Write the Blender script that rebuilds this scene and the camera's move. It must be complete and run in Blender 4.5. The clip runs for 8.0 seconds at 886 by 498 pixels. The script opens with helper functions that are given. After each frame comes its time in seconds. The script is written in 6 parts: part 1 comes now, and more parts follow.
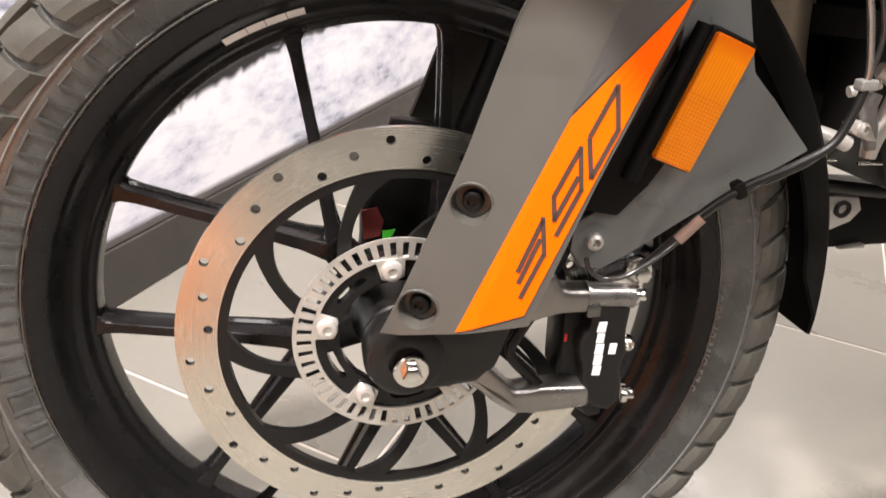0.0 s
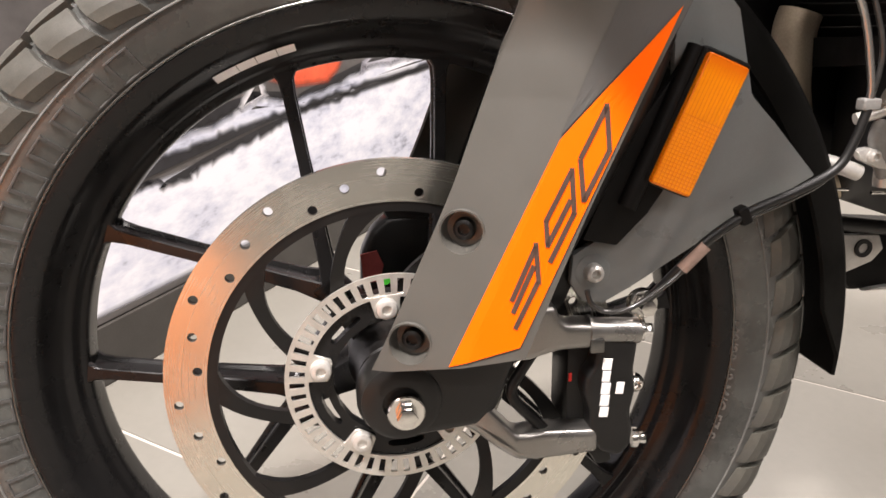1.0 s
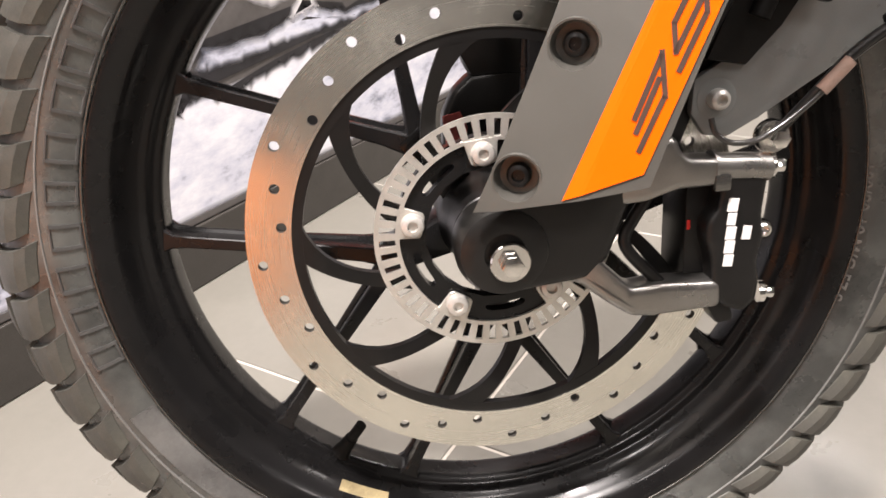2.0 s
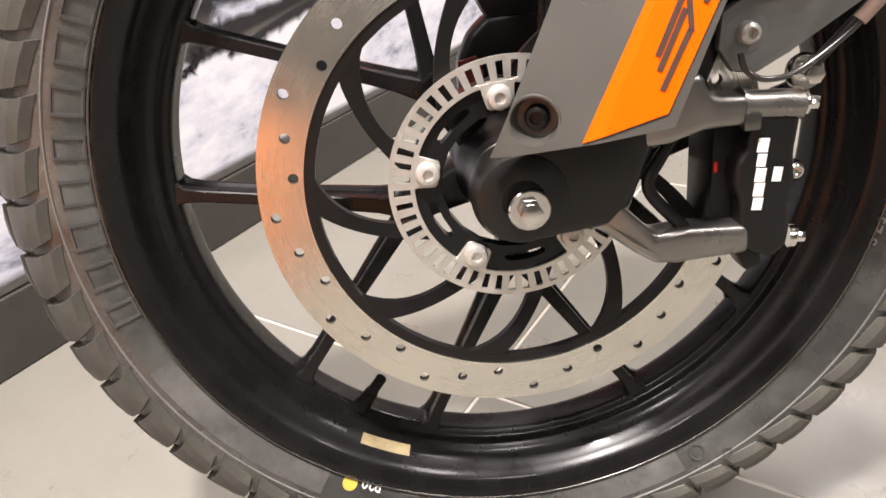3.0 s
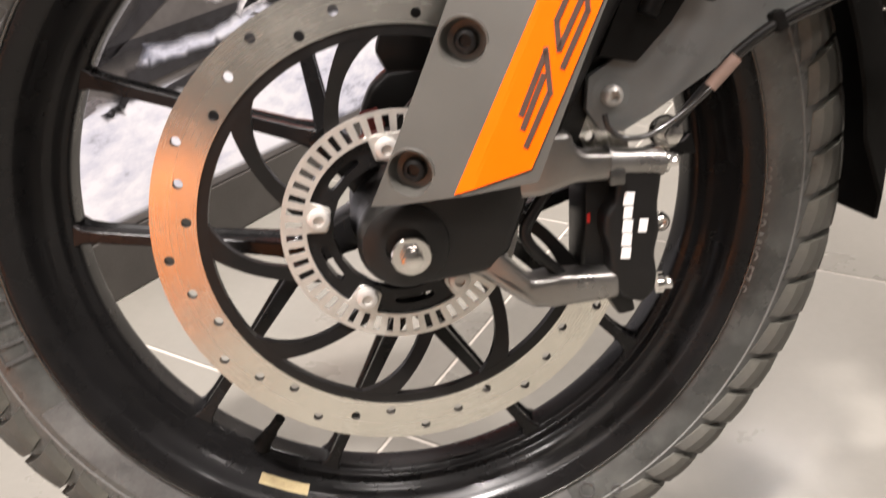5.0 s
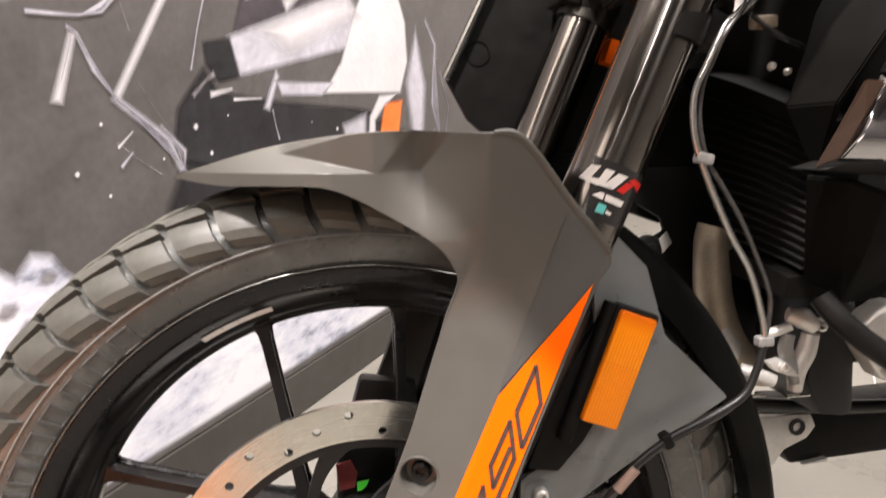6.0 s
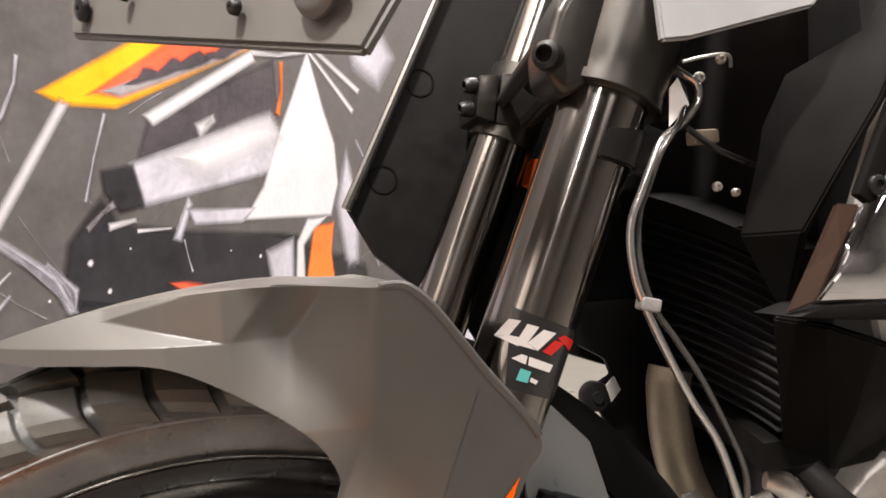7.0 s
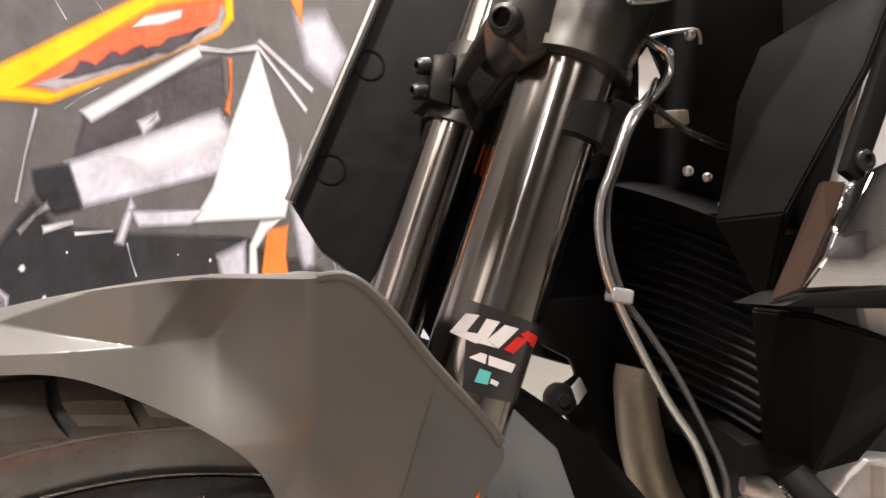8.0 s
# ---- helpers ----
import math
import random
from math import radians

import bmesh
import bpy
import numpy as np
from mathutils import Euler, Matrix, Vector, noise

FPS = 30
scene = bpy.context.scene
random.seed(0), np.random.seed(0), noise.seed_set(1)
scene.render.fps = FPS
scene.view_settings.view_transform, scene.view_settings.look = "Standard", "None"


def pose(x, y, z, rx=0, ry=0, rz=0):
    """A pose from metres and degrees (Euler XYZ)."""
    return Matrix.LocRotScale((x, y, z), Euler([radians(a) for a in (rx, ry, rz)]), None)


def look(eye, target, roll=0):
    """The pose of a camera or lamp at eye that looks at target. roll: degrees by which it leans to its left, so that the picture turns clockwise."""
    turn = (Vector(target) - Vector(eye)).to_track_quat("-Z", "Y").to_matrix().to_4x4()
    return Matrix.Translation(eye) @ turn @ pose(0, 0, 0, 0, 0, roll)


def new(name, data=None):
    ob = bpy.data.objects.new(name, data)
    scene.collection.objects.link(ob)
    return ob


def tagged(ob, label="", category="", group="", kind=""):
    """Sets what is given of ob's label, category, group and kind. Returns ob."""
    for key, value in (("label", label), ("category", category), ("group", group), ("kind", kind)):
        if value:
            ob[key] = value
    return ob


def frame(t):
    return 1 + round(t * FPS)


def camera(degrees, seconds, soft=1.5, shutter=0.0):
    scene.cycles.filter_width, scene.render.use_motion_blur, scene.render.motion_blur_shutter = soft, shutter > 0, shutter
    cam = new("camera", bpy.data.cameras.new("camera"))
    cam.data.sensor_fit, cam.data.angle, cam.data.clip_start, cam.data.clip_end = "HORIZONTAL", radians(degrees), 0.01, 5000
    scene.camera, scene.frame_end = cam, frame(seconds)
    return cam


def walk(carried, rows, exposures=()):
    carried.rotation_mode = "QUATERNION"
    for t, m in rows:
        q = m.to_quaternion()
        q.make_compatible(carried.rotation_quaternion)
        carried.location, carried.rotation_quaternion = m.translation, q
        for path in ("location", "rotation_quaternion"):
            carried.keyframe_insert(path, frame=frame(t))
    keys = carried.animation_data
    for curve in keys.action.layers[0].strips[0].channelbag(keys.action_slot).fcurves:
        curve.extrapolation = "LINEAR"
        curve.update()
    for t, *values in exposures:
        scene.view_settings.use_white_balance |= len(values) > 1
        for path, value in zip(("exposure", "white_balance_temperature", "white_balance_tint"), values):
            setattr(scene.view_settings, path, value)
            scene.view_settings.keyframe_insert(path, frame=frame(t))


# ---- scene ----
cam = camera(62.0, 8.0, soft=1.5, shutter=0.3)
PATH = [
    (0, (-0.0622, -0.5005, 0.6700), (0.1114, 0.3554, 0.1829), 3.61),
    (0.5, (-0.0529, -0.5010, 0.6542), (0.1089, 0.3986, 0.2486), 2.90),
    (1, (-0.0375, -0.5049, 0.6371), (0.1008, 0.4042, 0.2441), 1.31),
    (1.5, (-0.0563, -0.4987, 0.5996), (0.0471, 0.4008, 0.1751), -0.49),
    (2, (-0.0730, -0.4873, 0.5523), (0.0058, 0.4030, 0.1038), -2.08),
    (2.2, (-0.0766, -0.4836, 0.5491), (-0.0058, 0.4039, 0.0937), -2.67),
    (3.3, (-0.0674, -0.4783, 0.5298), (-0.0292, 0.3788, 0.0161), -4.36),
    (3.5, (-0.0674, -0.4786, 0.5153), (-0.0287, 0.3733, -0.0069), -4.55),
    (4, (-0.0606, -0.4834, 0.5173), (-0.0185, 0.3630, -0.0135), -4.63),
    (4.2, (-0.0539, -0.4859, 0.5211), (-0.0067, 0.3600, -0.0101), -4.42),
    (5.3, (-0.0246, -0.5046, 0.6012), (0.1087, 0.4028, 0.2028), -0.73),
    (5.5, (-0.0298, -0.5079, 0.6580), (0.1136, 0.4134, 0.2965), -0.58),
    (5.7, (-0.0261, -0.5177, 0.7195), (0.1200, 0.4143, 0.3878), -0.51),
    (6, (-0.0185, -0.5454, 0.7591), (0.1379, 0.4058, 0.4932), -0.79),
    (6.2, (-0.0097, -0.5525, 0.7700), (0.1539, 0.4067, 0.5395), -1.35),
    (6.5, (-0.0044, -0.5385, 0.7750), (0.1879, 0.4268, 0.5985), -1.35),
    (7, (0.0423, -0.4378, 0.7652), (0.2687, 0.5289, 0.6459), -2.33),
    (7.5, (0.0491, -0.3907, 0.7538), (0.3020, 0.5708, 0.6459), -2.97),
    (8, (0.0575, -0.3983, 0.7503), (0.3352, 0.5558, 0.6375), -2.59),
]
walk(cam, [(t, look(eye, target, roll)) for t, eye, target, roll in PATH], exposures=[(0.0, 0.37), (2.0, 0.39), (4.0, 0.29), (5.5, 0.39), (6.5, 0.42), (7.5, 0.53), (8.0, 0.57)])

LIFT = 0.336
# how the motorcycle stands: wheel frame (x rearward, y to its right side, z up, hub at zero) to the room
STAND = Matrix(((0.9998, 0.0023, -0.0189, 0), (0.0, 0.9928, 0.1195, 0), (0.019, -0.1195, 0.9926, LIFT), (0, 0, 0, 1)))

# ---- light ----
world = bpy.data.worlds.new("room_air")
world.use_nodes = True
world.node_tree.nodes["Background"].inputs[0].default_value = (0.9, 0.93, 1.0, 1)
world.node_tree.nodes["Background"].inputs[1].default_value = 0.12
scene.world = world

WALL_ANGLE = math.atan2(0.8164, 0.5774)
WALL_AT = 0.606
CEIL = 3.0


def room(s, a, z=0.0):
    """A place in the room: s along the poster wall, a towards it, z up."""
    return Vector((0.5774 * s - 0.8164 * a, 0.8164 * s + 0.5774 * a, z))


ROOM = Matrix.Translation((0, 0, 0)) @ Matrix.Rotation(WALL_ANGLE, 4, "Z")   # local x along the wall, local y towards it


def lamp(name, s, a, size, watts, colour=(1.0, 0.92, 0.89)):
    data = bpy.data.lights.new(name, "AREA")
    data.shape, data.size = "DISK", size
    data.energy, data.color = watts, colour
    ob = new(name, data)
    ob.matrix_world = ROOM @ Matrix.Translation((s, a, CEIL - 0.075))
    return ob


# ---- materials ----
def nodes_of(name):
    m = bpy.data.materials.new(name)
    m.use_nodes = True
    nt = m.node_tree
    return m, nt, nt.nodes["Principled BSDF"]


def put(nt, kind, **values):
    n = nt.nodes.new(kind)
    for k, v in values.items():
        n.inputs[k.replace("_", " ")].default_value = v
    return n


def surface(name, colour, rough=0.5, metal=0.0, vary=0.15, scale=40.0, fine=600.0, bump=0.05, rough_vary=0.15, coat=0.0, stretch=(1, 1, 1), spec=0.5, dust=0.0, dust_colour=(0.35, 0.31, 0.27)):
    """Colour, roughness and relief varied at two scales."""
    m, nt, b = nodes_of(name)
    tc = nt.nodes.new("ShaderNodeTexCoord")
    mp = nt.nodes.new("ShaderNodeMapping")
    mp.inputs["Scale"].default_value = stretch
    nt.links.new(tc.outputs["Object"], mp.inputs["Vector"])
    big, small = put(nt, "ShaderNodeTexNoise", Scale=scale, Detail=6.0, Roughness=0.6), put(nt, "ShaderNodeTexNoise", Scale=fine, Detail=3.0)
    for n in (big, small):
        nt.links.new(mp.outputs[0], n.inputs["Vector"])
    mix = nt.nodes.new("ShaderNodeMix")
    mix.data_type = "FLOAT"
    mix.inputs[0].default_value = 0.35
    nt.links.new(big.outputs["Fac"], mix.inputs[2])
    nt.links.new(small.outputs["Fac"], mix.inputs[3])
    ramp = nt.nodes.new("ShaderNodeMapRange")
    ramp.inputs[1].default_value, ramp.inputs[2].default_value = 0.3, 0.7
    ramp.inputs[3].default_value, ramp.inputs[4].default_value = 1 - vary, 1 + vary
    nt.links.new(mix.outputs[0], ramp.inputs[0])
    mul = nt.nodes.new("ShaderNodeVectorMath")
    mul.operation = "SCALE"
    mul.inputs[0].default_value = colour
    nt.links.new(ramp.outputs[0], mul.inputs["Scale"])
    base = mul.outputs[0]
    if dust:
        patch = put(nt, "ShaderNodeTexNoise", Scale=scale * 0.4, Detail=8.0, Roughness=0.7)
        nt.links.new(mp.outputs[0], patch.inputs["Vector"])
        cut = nt.nodes.new("ShaderNodeMapRange")
        cut.inputs[1].default_value, cut.inputs[2].default_value, cut.inputs[4].default_value = 0.45, 0.75, dust
        nt.links.new(patch.outputs["Fac"], cut.inputs[0])
        over = nt.nodes.new("ShaderNodeMix")
        over.data_type = "RGBA"
        over.inputs[7].default_value = (*dust_colour, 1)
        nt.links.new(cut.outputs[0], over.inputs[0])
        nt.links.new(base, over.inputs[6])
        base = over.outputs[2]
    nt.links.new(base, b.inputs["Base Color"])
    rr = nt.nodes.new("ShaderNodeMapRange")
    rr.inputs[1].default_value, rr.inputs[2].default_value = 0.3, 0.7
    rr.inputs[3].default_value, rr.inputs[4].default_value = max(0.02, rough * (1 - rough_vary)), min(1.0, rough * (1 + rough_vary))
    nt.links.new(big.outputs["Fac"], rr.inputs[0])
    nt.links.new(rr.outputs[0], b.inputs["Roughness"])
    b.inputs["Metallic"].default_value = metal
    b.inputs["Specular IOR Level"].default_value = spec
    b.inputs["Coat Weight"].default_value = coat
    b.inputs["Coat Roughness"].default_value = 0.08
    if bump:
        bp = nt.nodes.new("ShaderNodeBump")
        bp.inputs["Strength"].default_value, bp.inputs["Distance"].default_value = bump, 0.001
        nt.links.new(mix.outputs[0], bp.inputs["Height"])
        nt.links.new(bp.outputs[0], b.inputs["Normal"])
    return m


M = {
    # pale patches on the tyre are dust and also part of its painted sheen
    "rubber": surface("tyre_rubber", (0.039, 0.040, 0.0375), 0.29, vary=0.4, scale=22, fine=900, bump=0.2, rough_vary=0.4, spec=0.95, dust=0.6, dust_colour=(0.195, 0.2, 0.185)),
    "tread": surface("tread_rubber", (0.064, 0.0615, 0.053), 0.5, vary=0.3, scale=60, fine=900, bump=0.3, dust=0.6, dust_colour=(0.146, 0.142, 0.112)),
    "mould": surface("moulded_rubber", (0.070, 0.0685, 0.066), 0.3, vary=0.25, scale=60, bump=0.2),
    # scuffed, and paler than the tyre to paint in the sidewall's sheen
    "scuffed": surface("scuffed_rubber", (0.085, 0.083, 0.08), 0.32, vary=0.35, scale=26, fine=500, bump=0.12, rough_vary=0.4, spec=0.7, dust=0.6, dust_colour=(0.26, 0.26, 0.245)),
    "fin": surface("cooling_fin", (0.013, 0.0125, 0.012), 0.55, vary=0.3, scale=60, bump=0.1, spec=0.2),
    "letter": surface("raised_rubber", (0.17, 0.168, 0.16), 0.32, vary=0.2, scale=80, bump=0.2),
    "rim": surface("gloss_black_paint", (0.0075, 0.0072, 0.0074), 0.28, vary=0.25, scale=25, fine=500, bump=0.03, coat=0.14, rough_vary=0.35, spec=0.25),
    "black": surface("black_plastic", (0.0082, 0.0078, 0.0074), 0.45, vary=0.3, scale=50, fine=900, bump=0.1, spec=0.1),
    "panel": surface("satin_black_panel", (0.0045, 0.0042, 0.0037), 0.62, vary=0.25, scale=30, fine=1300, bump=0.12, spec=0.05),
    "hose": surface("black_rubber_hose", (0.010, 0.0097, 0.0095), 0.38, vary=0.2, scale=80, bump=0.08, spec=0.4),
    "cast": surface("satin_black_cast_metal", (0.29, 0.28, 0.265), 0.33, metal=0.9, vary=0.12, scale=45, fine=1500, bump=0.03, rough_vary=0.25),
    "bore": surface("dull_drilled_steel", (0.07, 0.064, 0.056), 0.7, metal=0.3, vary=0.2, scale=200, bump=0.1),
    "matt": surface("matt_black_casting", (0.007, 0.0066, 0.0064), 0.36, vary=0.3, scale=60, fine=1200, bump=0.2, spec=0.35),
    "satin": surface("satin_dark_metal", (0.17, 0.166, 0.157), 0.24, metal=0.9, vary=0.1, scale=30, fine=1500, bump=0.03),
    "clamp": surface("semi_gloss_black_casting", (0.0105, 0.0100, 0.0094), 0.34, vary=0.2, scale=30, fine=1200, bump=0.08, spec=0.38),
    "anodised": surface("black_anodised_alloy", (0.05, 0.0465, 0.041), 0.33, metal=0.85, vary=0.12, scale=30, fine=1400, bump=0.02, rough_vary=0.2),
    "stay_grey": surface("glossy_cool_grey_plastic", (0.165, 0.172, 0.169), 0.3, vary=0.1, scale=25, fine=1500, bump=0.06, coat=0.3),
    "steel": surface("brushed_disc_steel", (0.84, 0.82, 0.75), 0.25, metal=1.0, vary=0.04, scale=35, fine=700, bump=0.0, rough_vary=0.1),
    "zinc": surface("zinc_plate", (0.66, 0.645, 0.6), 0.42, metal=0.75, vary=0.12, scale=70, fine=900, bump=0.1),
    "chrome": surface("polished_steel", (0.75, 0.73, 0.7), 0.15, metal=1.0, vary=0.06, scale=60, bump=0.02),
    "tube": surface("dark_hard_chrome", (0.27, 0.248, 0.226), 0.15, metal=1.0, vary=0.05, scale=20, bump=0.0, stretch=(1, 1, 0.2)),
    "grey": surface("grey_moulded_plastic", (0.077, 0.0735, 0.065), 0.37, vary=0.07, scale=18, fine=1600, bump=0.1),
    "dark_grey": surface("dark_grey_film", (0.068, 0.066, 0.062), 0.42, vary=0.08, scale=20, fine=1500, bump=0.08),
    "cool_grey": surface("cool_grey_plastic", (0.22, 0.228, 0.224), 0.45, vary=0.1, scale=25, fine=1500, bump=0.1),
    "orange": surface("orange_film", (0.96, 0.130, 0.0), 0.55, vary=0.03, scale=20, bump=0.02, spec=0.08),
    "orange_paint": surface("orange_paint", (0.98, 0.33, 0.10), 0.5, vary=0.06, scale=4, bump=0.02),
    "digit": surface("dark_digit_film", (0.062, 0.034, 0.024), 0.5, vary=0.06, bump=0.02),
    "white": surface("white_film", (0.8, 0.79, 0.77), 0.45, vary=0.06, scale=60, bump=0.05),
    "rim_white": surface("clean_white_film", (0.95, 0.95, 0.96), 0.35, vary=0.04, scale=60, bump=0.02),
    "faded_red": surface("faded_red_tag", (0.32, 0.06, 0.055), 0.6, vary=0.2, scale=80, bump=0.05),
    "pink": surface("faded_pink_tag", (0.34, 0.24, 0.2), 0.5, vary=0.2, scale=90, bump=0.05),
    "red": surface("red_film", (0.65, 0.02, 0.015), 0.4, vary=0.06, bump=0.02),
    "teal": surface("teal_film", (0.12, 0.55, 0.52), 0.4, vary=0.06, bump=0.02),
    "green": surface("green_tag", (0.10, 0.85, 0.06), 0.4, vary=0.05, bump=0.02),
    "yellow": surface("yellow_paint", (0.5, 0.42, 0.07), 0.55, vary=0.15, scale=90, bump=0.1),
    "gold": surface("gold_foil_label", (0.42, 0.34, 0.19), 0.35, metal=0.4, vary=0.3, scale=90, bump=0.2),
    "mirror": surface("dark_mirror_plastic", (0.6, 0.59, 0.61), 0.06, metal=1.0, vary=0.1, scale=9, bump=0.02),
    "brown_gloss": surface("brown_gloss_plastic", (0.034, 0.02, 0.014), 0.2, vary=0.1, scale=20, bump=0.02, coat=0.3),
    "dark_satin": surface("satin_dark_casting", (0.022, 0.0215, 0.0195), 0.36, metal=0.1, vary=0.15, scale=30, bump=0.05),
    "bronze": surface("heated_steel_pipe", (0.46, 0.385, 0.29), 0.42, metal=0.6, vary=0.25, scale=25, bump=0.1, rough_vary=0.3),
    "alloy": surface("cast_alloy", (0.6, 0.58, 0.545), 0.36, metal=0.5, vary=0.18, scale=50, bump=0.25),
    "cable": surface("sleeved_wire", (0.04, 0.038, 0.036), 0.2, metal=0.2, vary=0.3, scale=120, bump=0.1, coat=0.6),
    "braid": surface("braided_steel_hose", (0.46, 0.45, 0.43), 0.2, metal=0.9, vary=0.2, scale=500, fine=2500, bump=0.12, coat=0.3),
    "smoke": surface("smoky_film", (0.028, 0.027, 0.027), 0.22, vary=0.1, bump=0.02),
    "clear": surface("clear_sleeve", (0.20, 0.196, 0.186), 0.3, vary=0.15, scale=120, bump=0.1, coat=0.3),
}


def reflector_material():
    """Amber plastic: upright ribs in the upper half, small studs in the lower."""
    m, nt, b = nodes_of("amber_reflector")
    tc, xyz = nt.nodes.new("ShaderNodeTexCoord"), nt.nodes.new("ShaderNodeSeparateXYZ")
    nt.links.new(tc.outputs["Object"], xyz.inputs[0])
    fields = []
    for squeeze in (0.03, 1.0):
        mp = nt.nodes.new("ShaderNodeMapping")
        mp.inputs["Scale"].default_value = (1, 1, squeeze)
        v = put(nt, "ShaderNodeTexVoronoi", Scale=400.0)
        v.distance = "CHEBYCHEV"
        v.inputs["Randomness"].default_value = 0.0
        nt.links.new(tc.outputs["Object"], mp.inputs["Vector"])
        nt.links.new(mp.outputs[0], v.inputs["Vector"])
        fields.append(v)
    low = nt.nodes.new("ShaderNodeMath")
    low.operation, low.inputs[1].default_value = "LESS_THAN", 0.004
    nt.links.new(xyz.outputs[2], low.inputs[0])
    pick = nt.nodes.new("ShaderNodeMix")
    pick.data_type = "FLOAT"
    nt.links.new(low.outputs[0], pick.inputs[0])
    nt.links.new(fields[0].outputs["Distance"], pick.inputs[2])
    nt.links.new(fields[1].outputs["Distance"], pick.inputs[3])
    bp = nt.nodes.new("ShaderNodeBump")
    bp.inputs["Strength"].default_value, bp.inputs["Distance"].default_value = 0.8, 0.0012
    nt.links.new(pick.outputs[0], bp.inputs["Height"])
    nt.links.new(bp.outputs[0], b.inputs["Normal"])
    mr = nt.nodes.new("ShaderNodeMix")
    mr.data_type = "RGBA"
    mr.inputs[6].default_value, mr.inputs[7].default_value = (1.0, 0.30, 0.0, 1), (0.80, 0.15, 0.0, 1)
    deep = nt.nodes.new("ShaderNodeMapRange")
    deep.inputs[1].default_value, deep.inputs[2].default_value = 0.36, 0.5
    nt.links.new(pick.outputs[0], deep.inputs[0])
    nt.links.new(deep.outputs[0], mr.inputs[0])
    nt.links.new(mr.outputs[2], b.inputs["Base Color"])
    b.inputs["Roughness"].default_value = 0.3
    b.inputs["Coat Weight"].default_value = 0.25
    b.inputs["Specular IOR Level"].default_value = 0.3
    return m


M["amber"] = reflector_material()


def brush(m, amount, axis="Y"):
    """Fine grinding marks round an axis."""
    nt = m.node_tree
    b = nt.nodes["Principled BSDF"]
    tg = nt.nodes.new("ShaderNodeTangent")
    tg.direction_type, tg.axis = "RADIAL", axis
    nt.links.new(tg.outputs[0], b.inputs["Tangent"])
    b.inputs["Anisotropic"].default_value = amount
    b.inputs["Anisotropic Rotation"].default_value = 0.25


def grinding_rings(m):
    """Fine concentric lines and faint smears on a turned disc, in its gloss."""
    nt = m.node_tree
    b = nt.nodes["Principled BSDF"]
    tc, flat, ln = nt.nodes.new("ShaderNodeTexCoord"), nt.nodes.new("ShaderNodeVectorMath"), nt.nodes.new("ShaderNodeVectorMath")
    flat.operation, flat.inputs[1].default_value, ln.operation = "MULTIPLY", (1, 0, 1), "LENGTH"
    fine, smear = put(nt, "ShaderNodeTexNoise", Scale=2200.0, Detail=3.0), put(nt, "ShaderNodeTexNoise", Scale=28.0, Detail=5.0)
    fine.noise_dimensions = "1D"
    nt.links.new(tc.outputs["Object"], flat.inputs[0])
    nt.links.new(flat.outputs[0], ln.inputs[0])
    nt.links.new(ln.outputs["Value"], fine.inputs["W"])
    nt.links.new(tc.outputs["Object"], smear.inputs["Vector"])
    add, rr = nt.nodes.new("ShaderNodeMath"), nt.nodes.new("ShaderNodeMapRange")
    add.operation = "ADD"
    nt.links.new(fine.outputs["Fac"], add.inputs[0])
    nt.links.new(smear.outputs["Fac"], add.inputs[1])
    rr.inputs[1].default_value, rr.inputs[2].default_value, rr.inputs[3].default_value, rr.inputs[4].default_value = 0.7, 1.3, 0.19, 0.31
    nt.links.new(add.outputs[0], rr.inputs[0])
    nt.links.new(rr.outputs[0], b.inputs["Roughness"])
    bp = nt.nodes.new("ShaderNodeBump")
    bp.inputs["Strength"].default_value, bp.inputs["Distance"].default_value = 0.025, 0.0003
    nt.links.new(fine.outputs["Fac"], bp.inputs["Height"])
    nt.links.new(bp.outputs[0], b.inputs["Normal"])


grinding_rings(M["steel"])
brush(M["steel"], 0.6)
brush(M["tube"], 0.85, "Z")


def snow_material():
    m, nt, b = nodes_of("printed_snow")
    tc = nt.nodes.new("ShaderNodeTexCoord")
    mp = nt.nodes.new("ShaderNodeMapping")
    mp.inputs["Scale"].default_value = (1.0, 1.0, 2.2)
    nt.links.new(tc.outputs["Object"], mp.inputs["Vector"])
    n1, n2 = put(nt, "ShaderNodeTexNoise", Scale=15.0, Detail=8.0, Roughness=0.64), put(nt, "ShaderNodeTexNoise", Scale=4.0, Detail=4.0)
    for n in (n1, n2):
        nt.links.new(mp.outputs[0], n.inputs["Vector"])
    add = nt.nodes.new("ShaderNodeMath")
    add.operation = "ADD"
    nt.links.new(n1.outputs["Fac"], add.inputs[0])
    nt.links.new(n2.outputs["Fac"], add.inputs[1])
    r = nt.nodes.new("ShaderNodeValToRGB")
    r.color_ramp.elements[0].position, r.color_ramp.elements[0].color = 0.36, (0.14, 0.15, 0.2, 1)
    r.color_ramp.elements[1].position, r.color_ramp.elements[1].color = 0.56, (0.78, 0.775, 0.82, 1)
    e = r.color_ramp.elements.new(0.45)
    e.color = (0.56, 0.57, 0.66, 1)
    half = nt.nodes.new("ShaderNodeMath")
    half.operation = "MULTIPLY"
    half.inputs[1].default_value = 0.5
    nt.links.new(add.outputs[0], half.inputs[0])
    nt.links.new(half.outputs[0], r.inputs[0])
    nt.links.new(r.outputs[0], b.inputs["Base Color"])
    b.inputs["Roughness"].default_value = 0.45
    return m


def print_ink(name, colour, vary=0.12, scale=9.0):
    return surface("ink_" + name, colour, 0.36, vary=min(0.6, vary * 2), scale=scale, fine=70, bump=0.0)


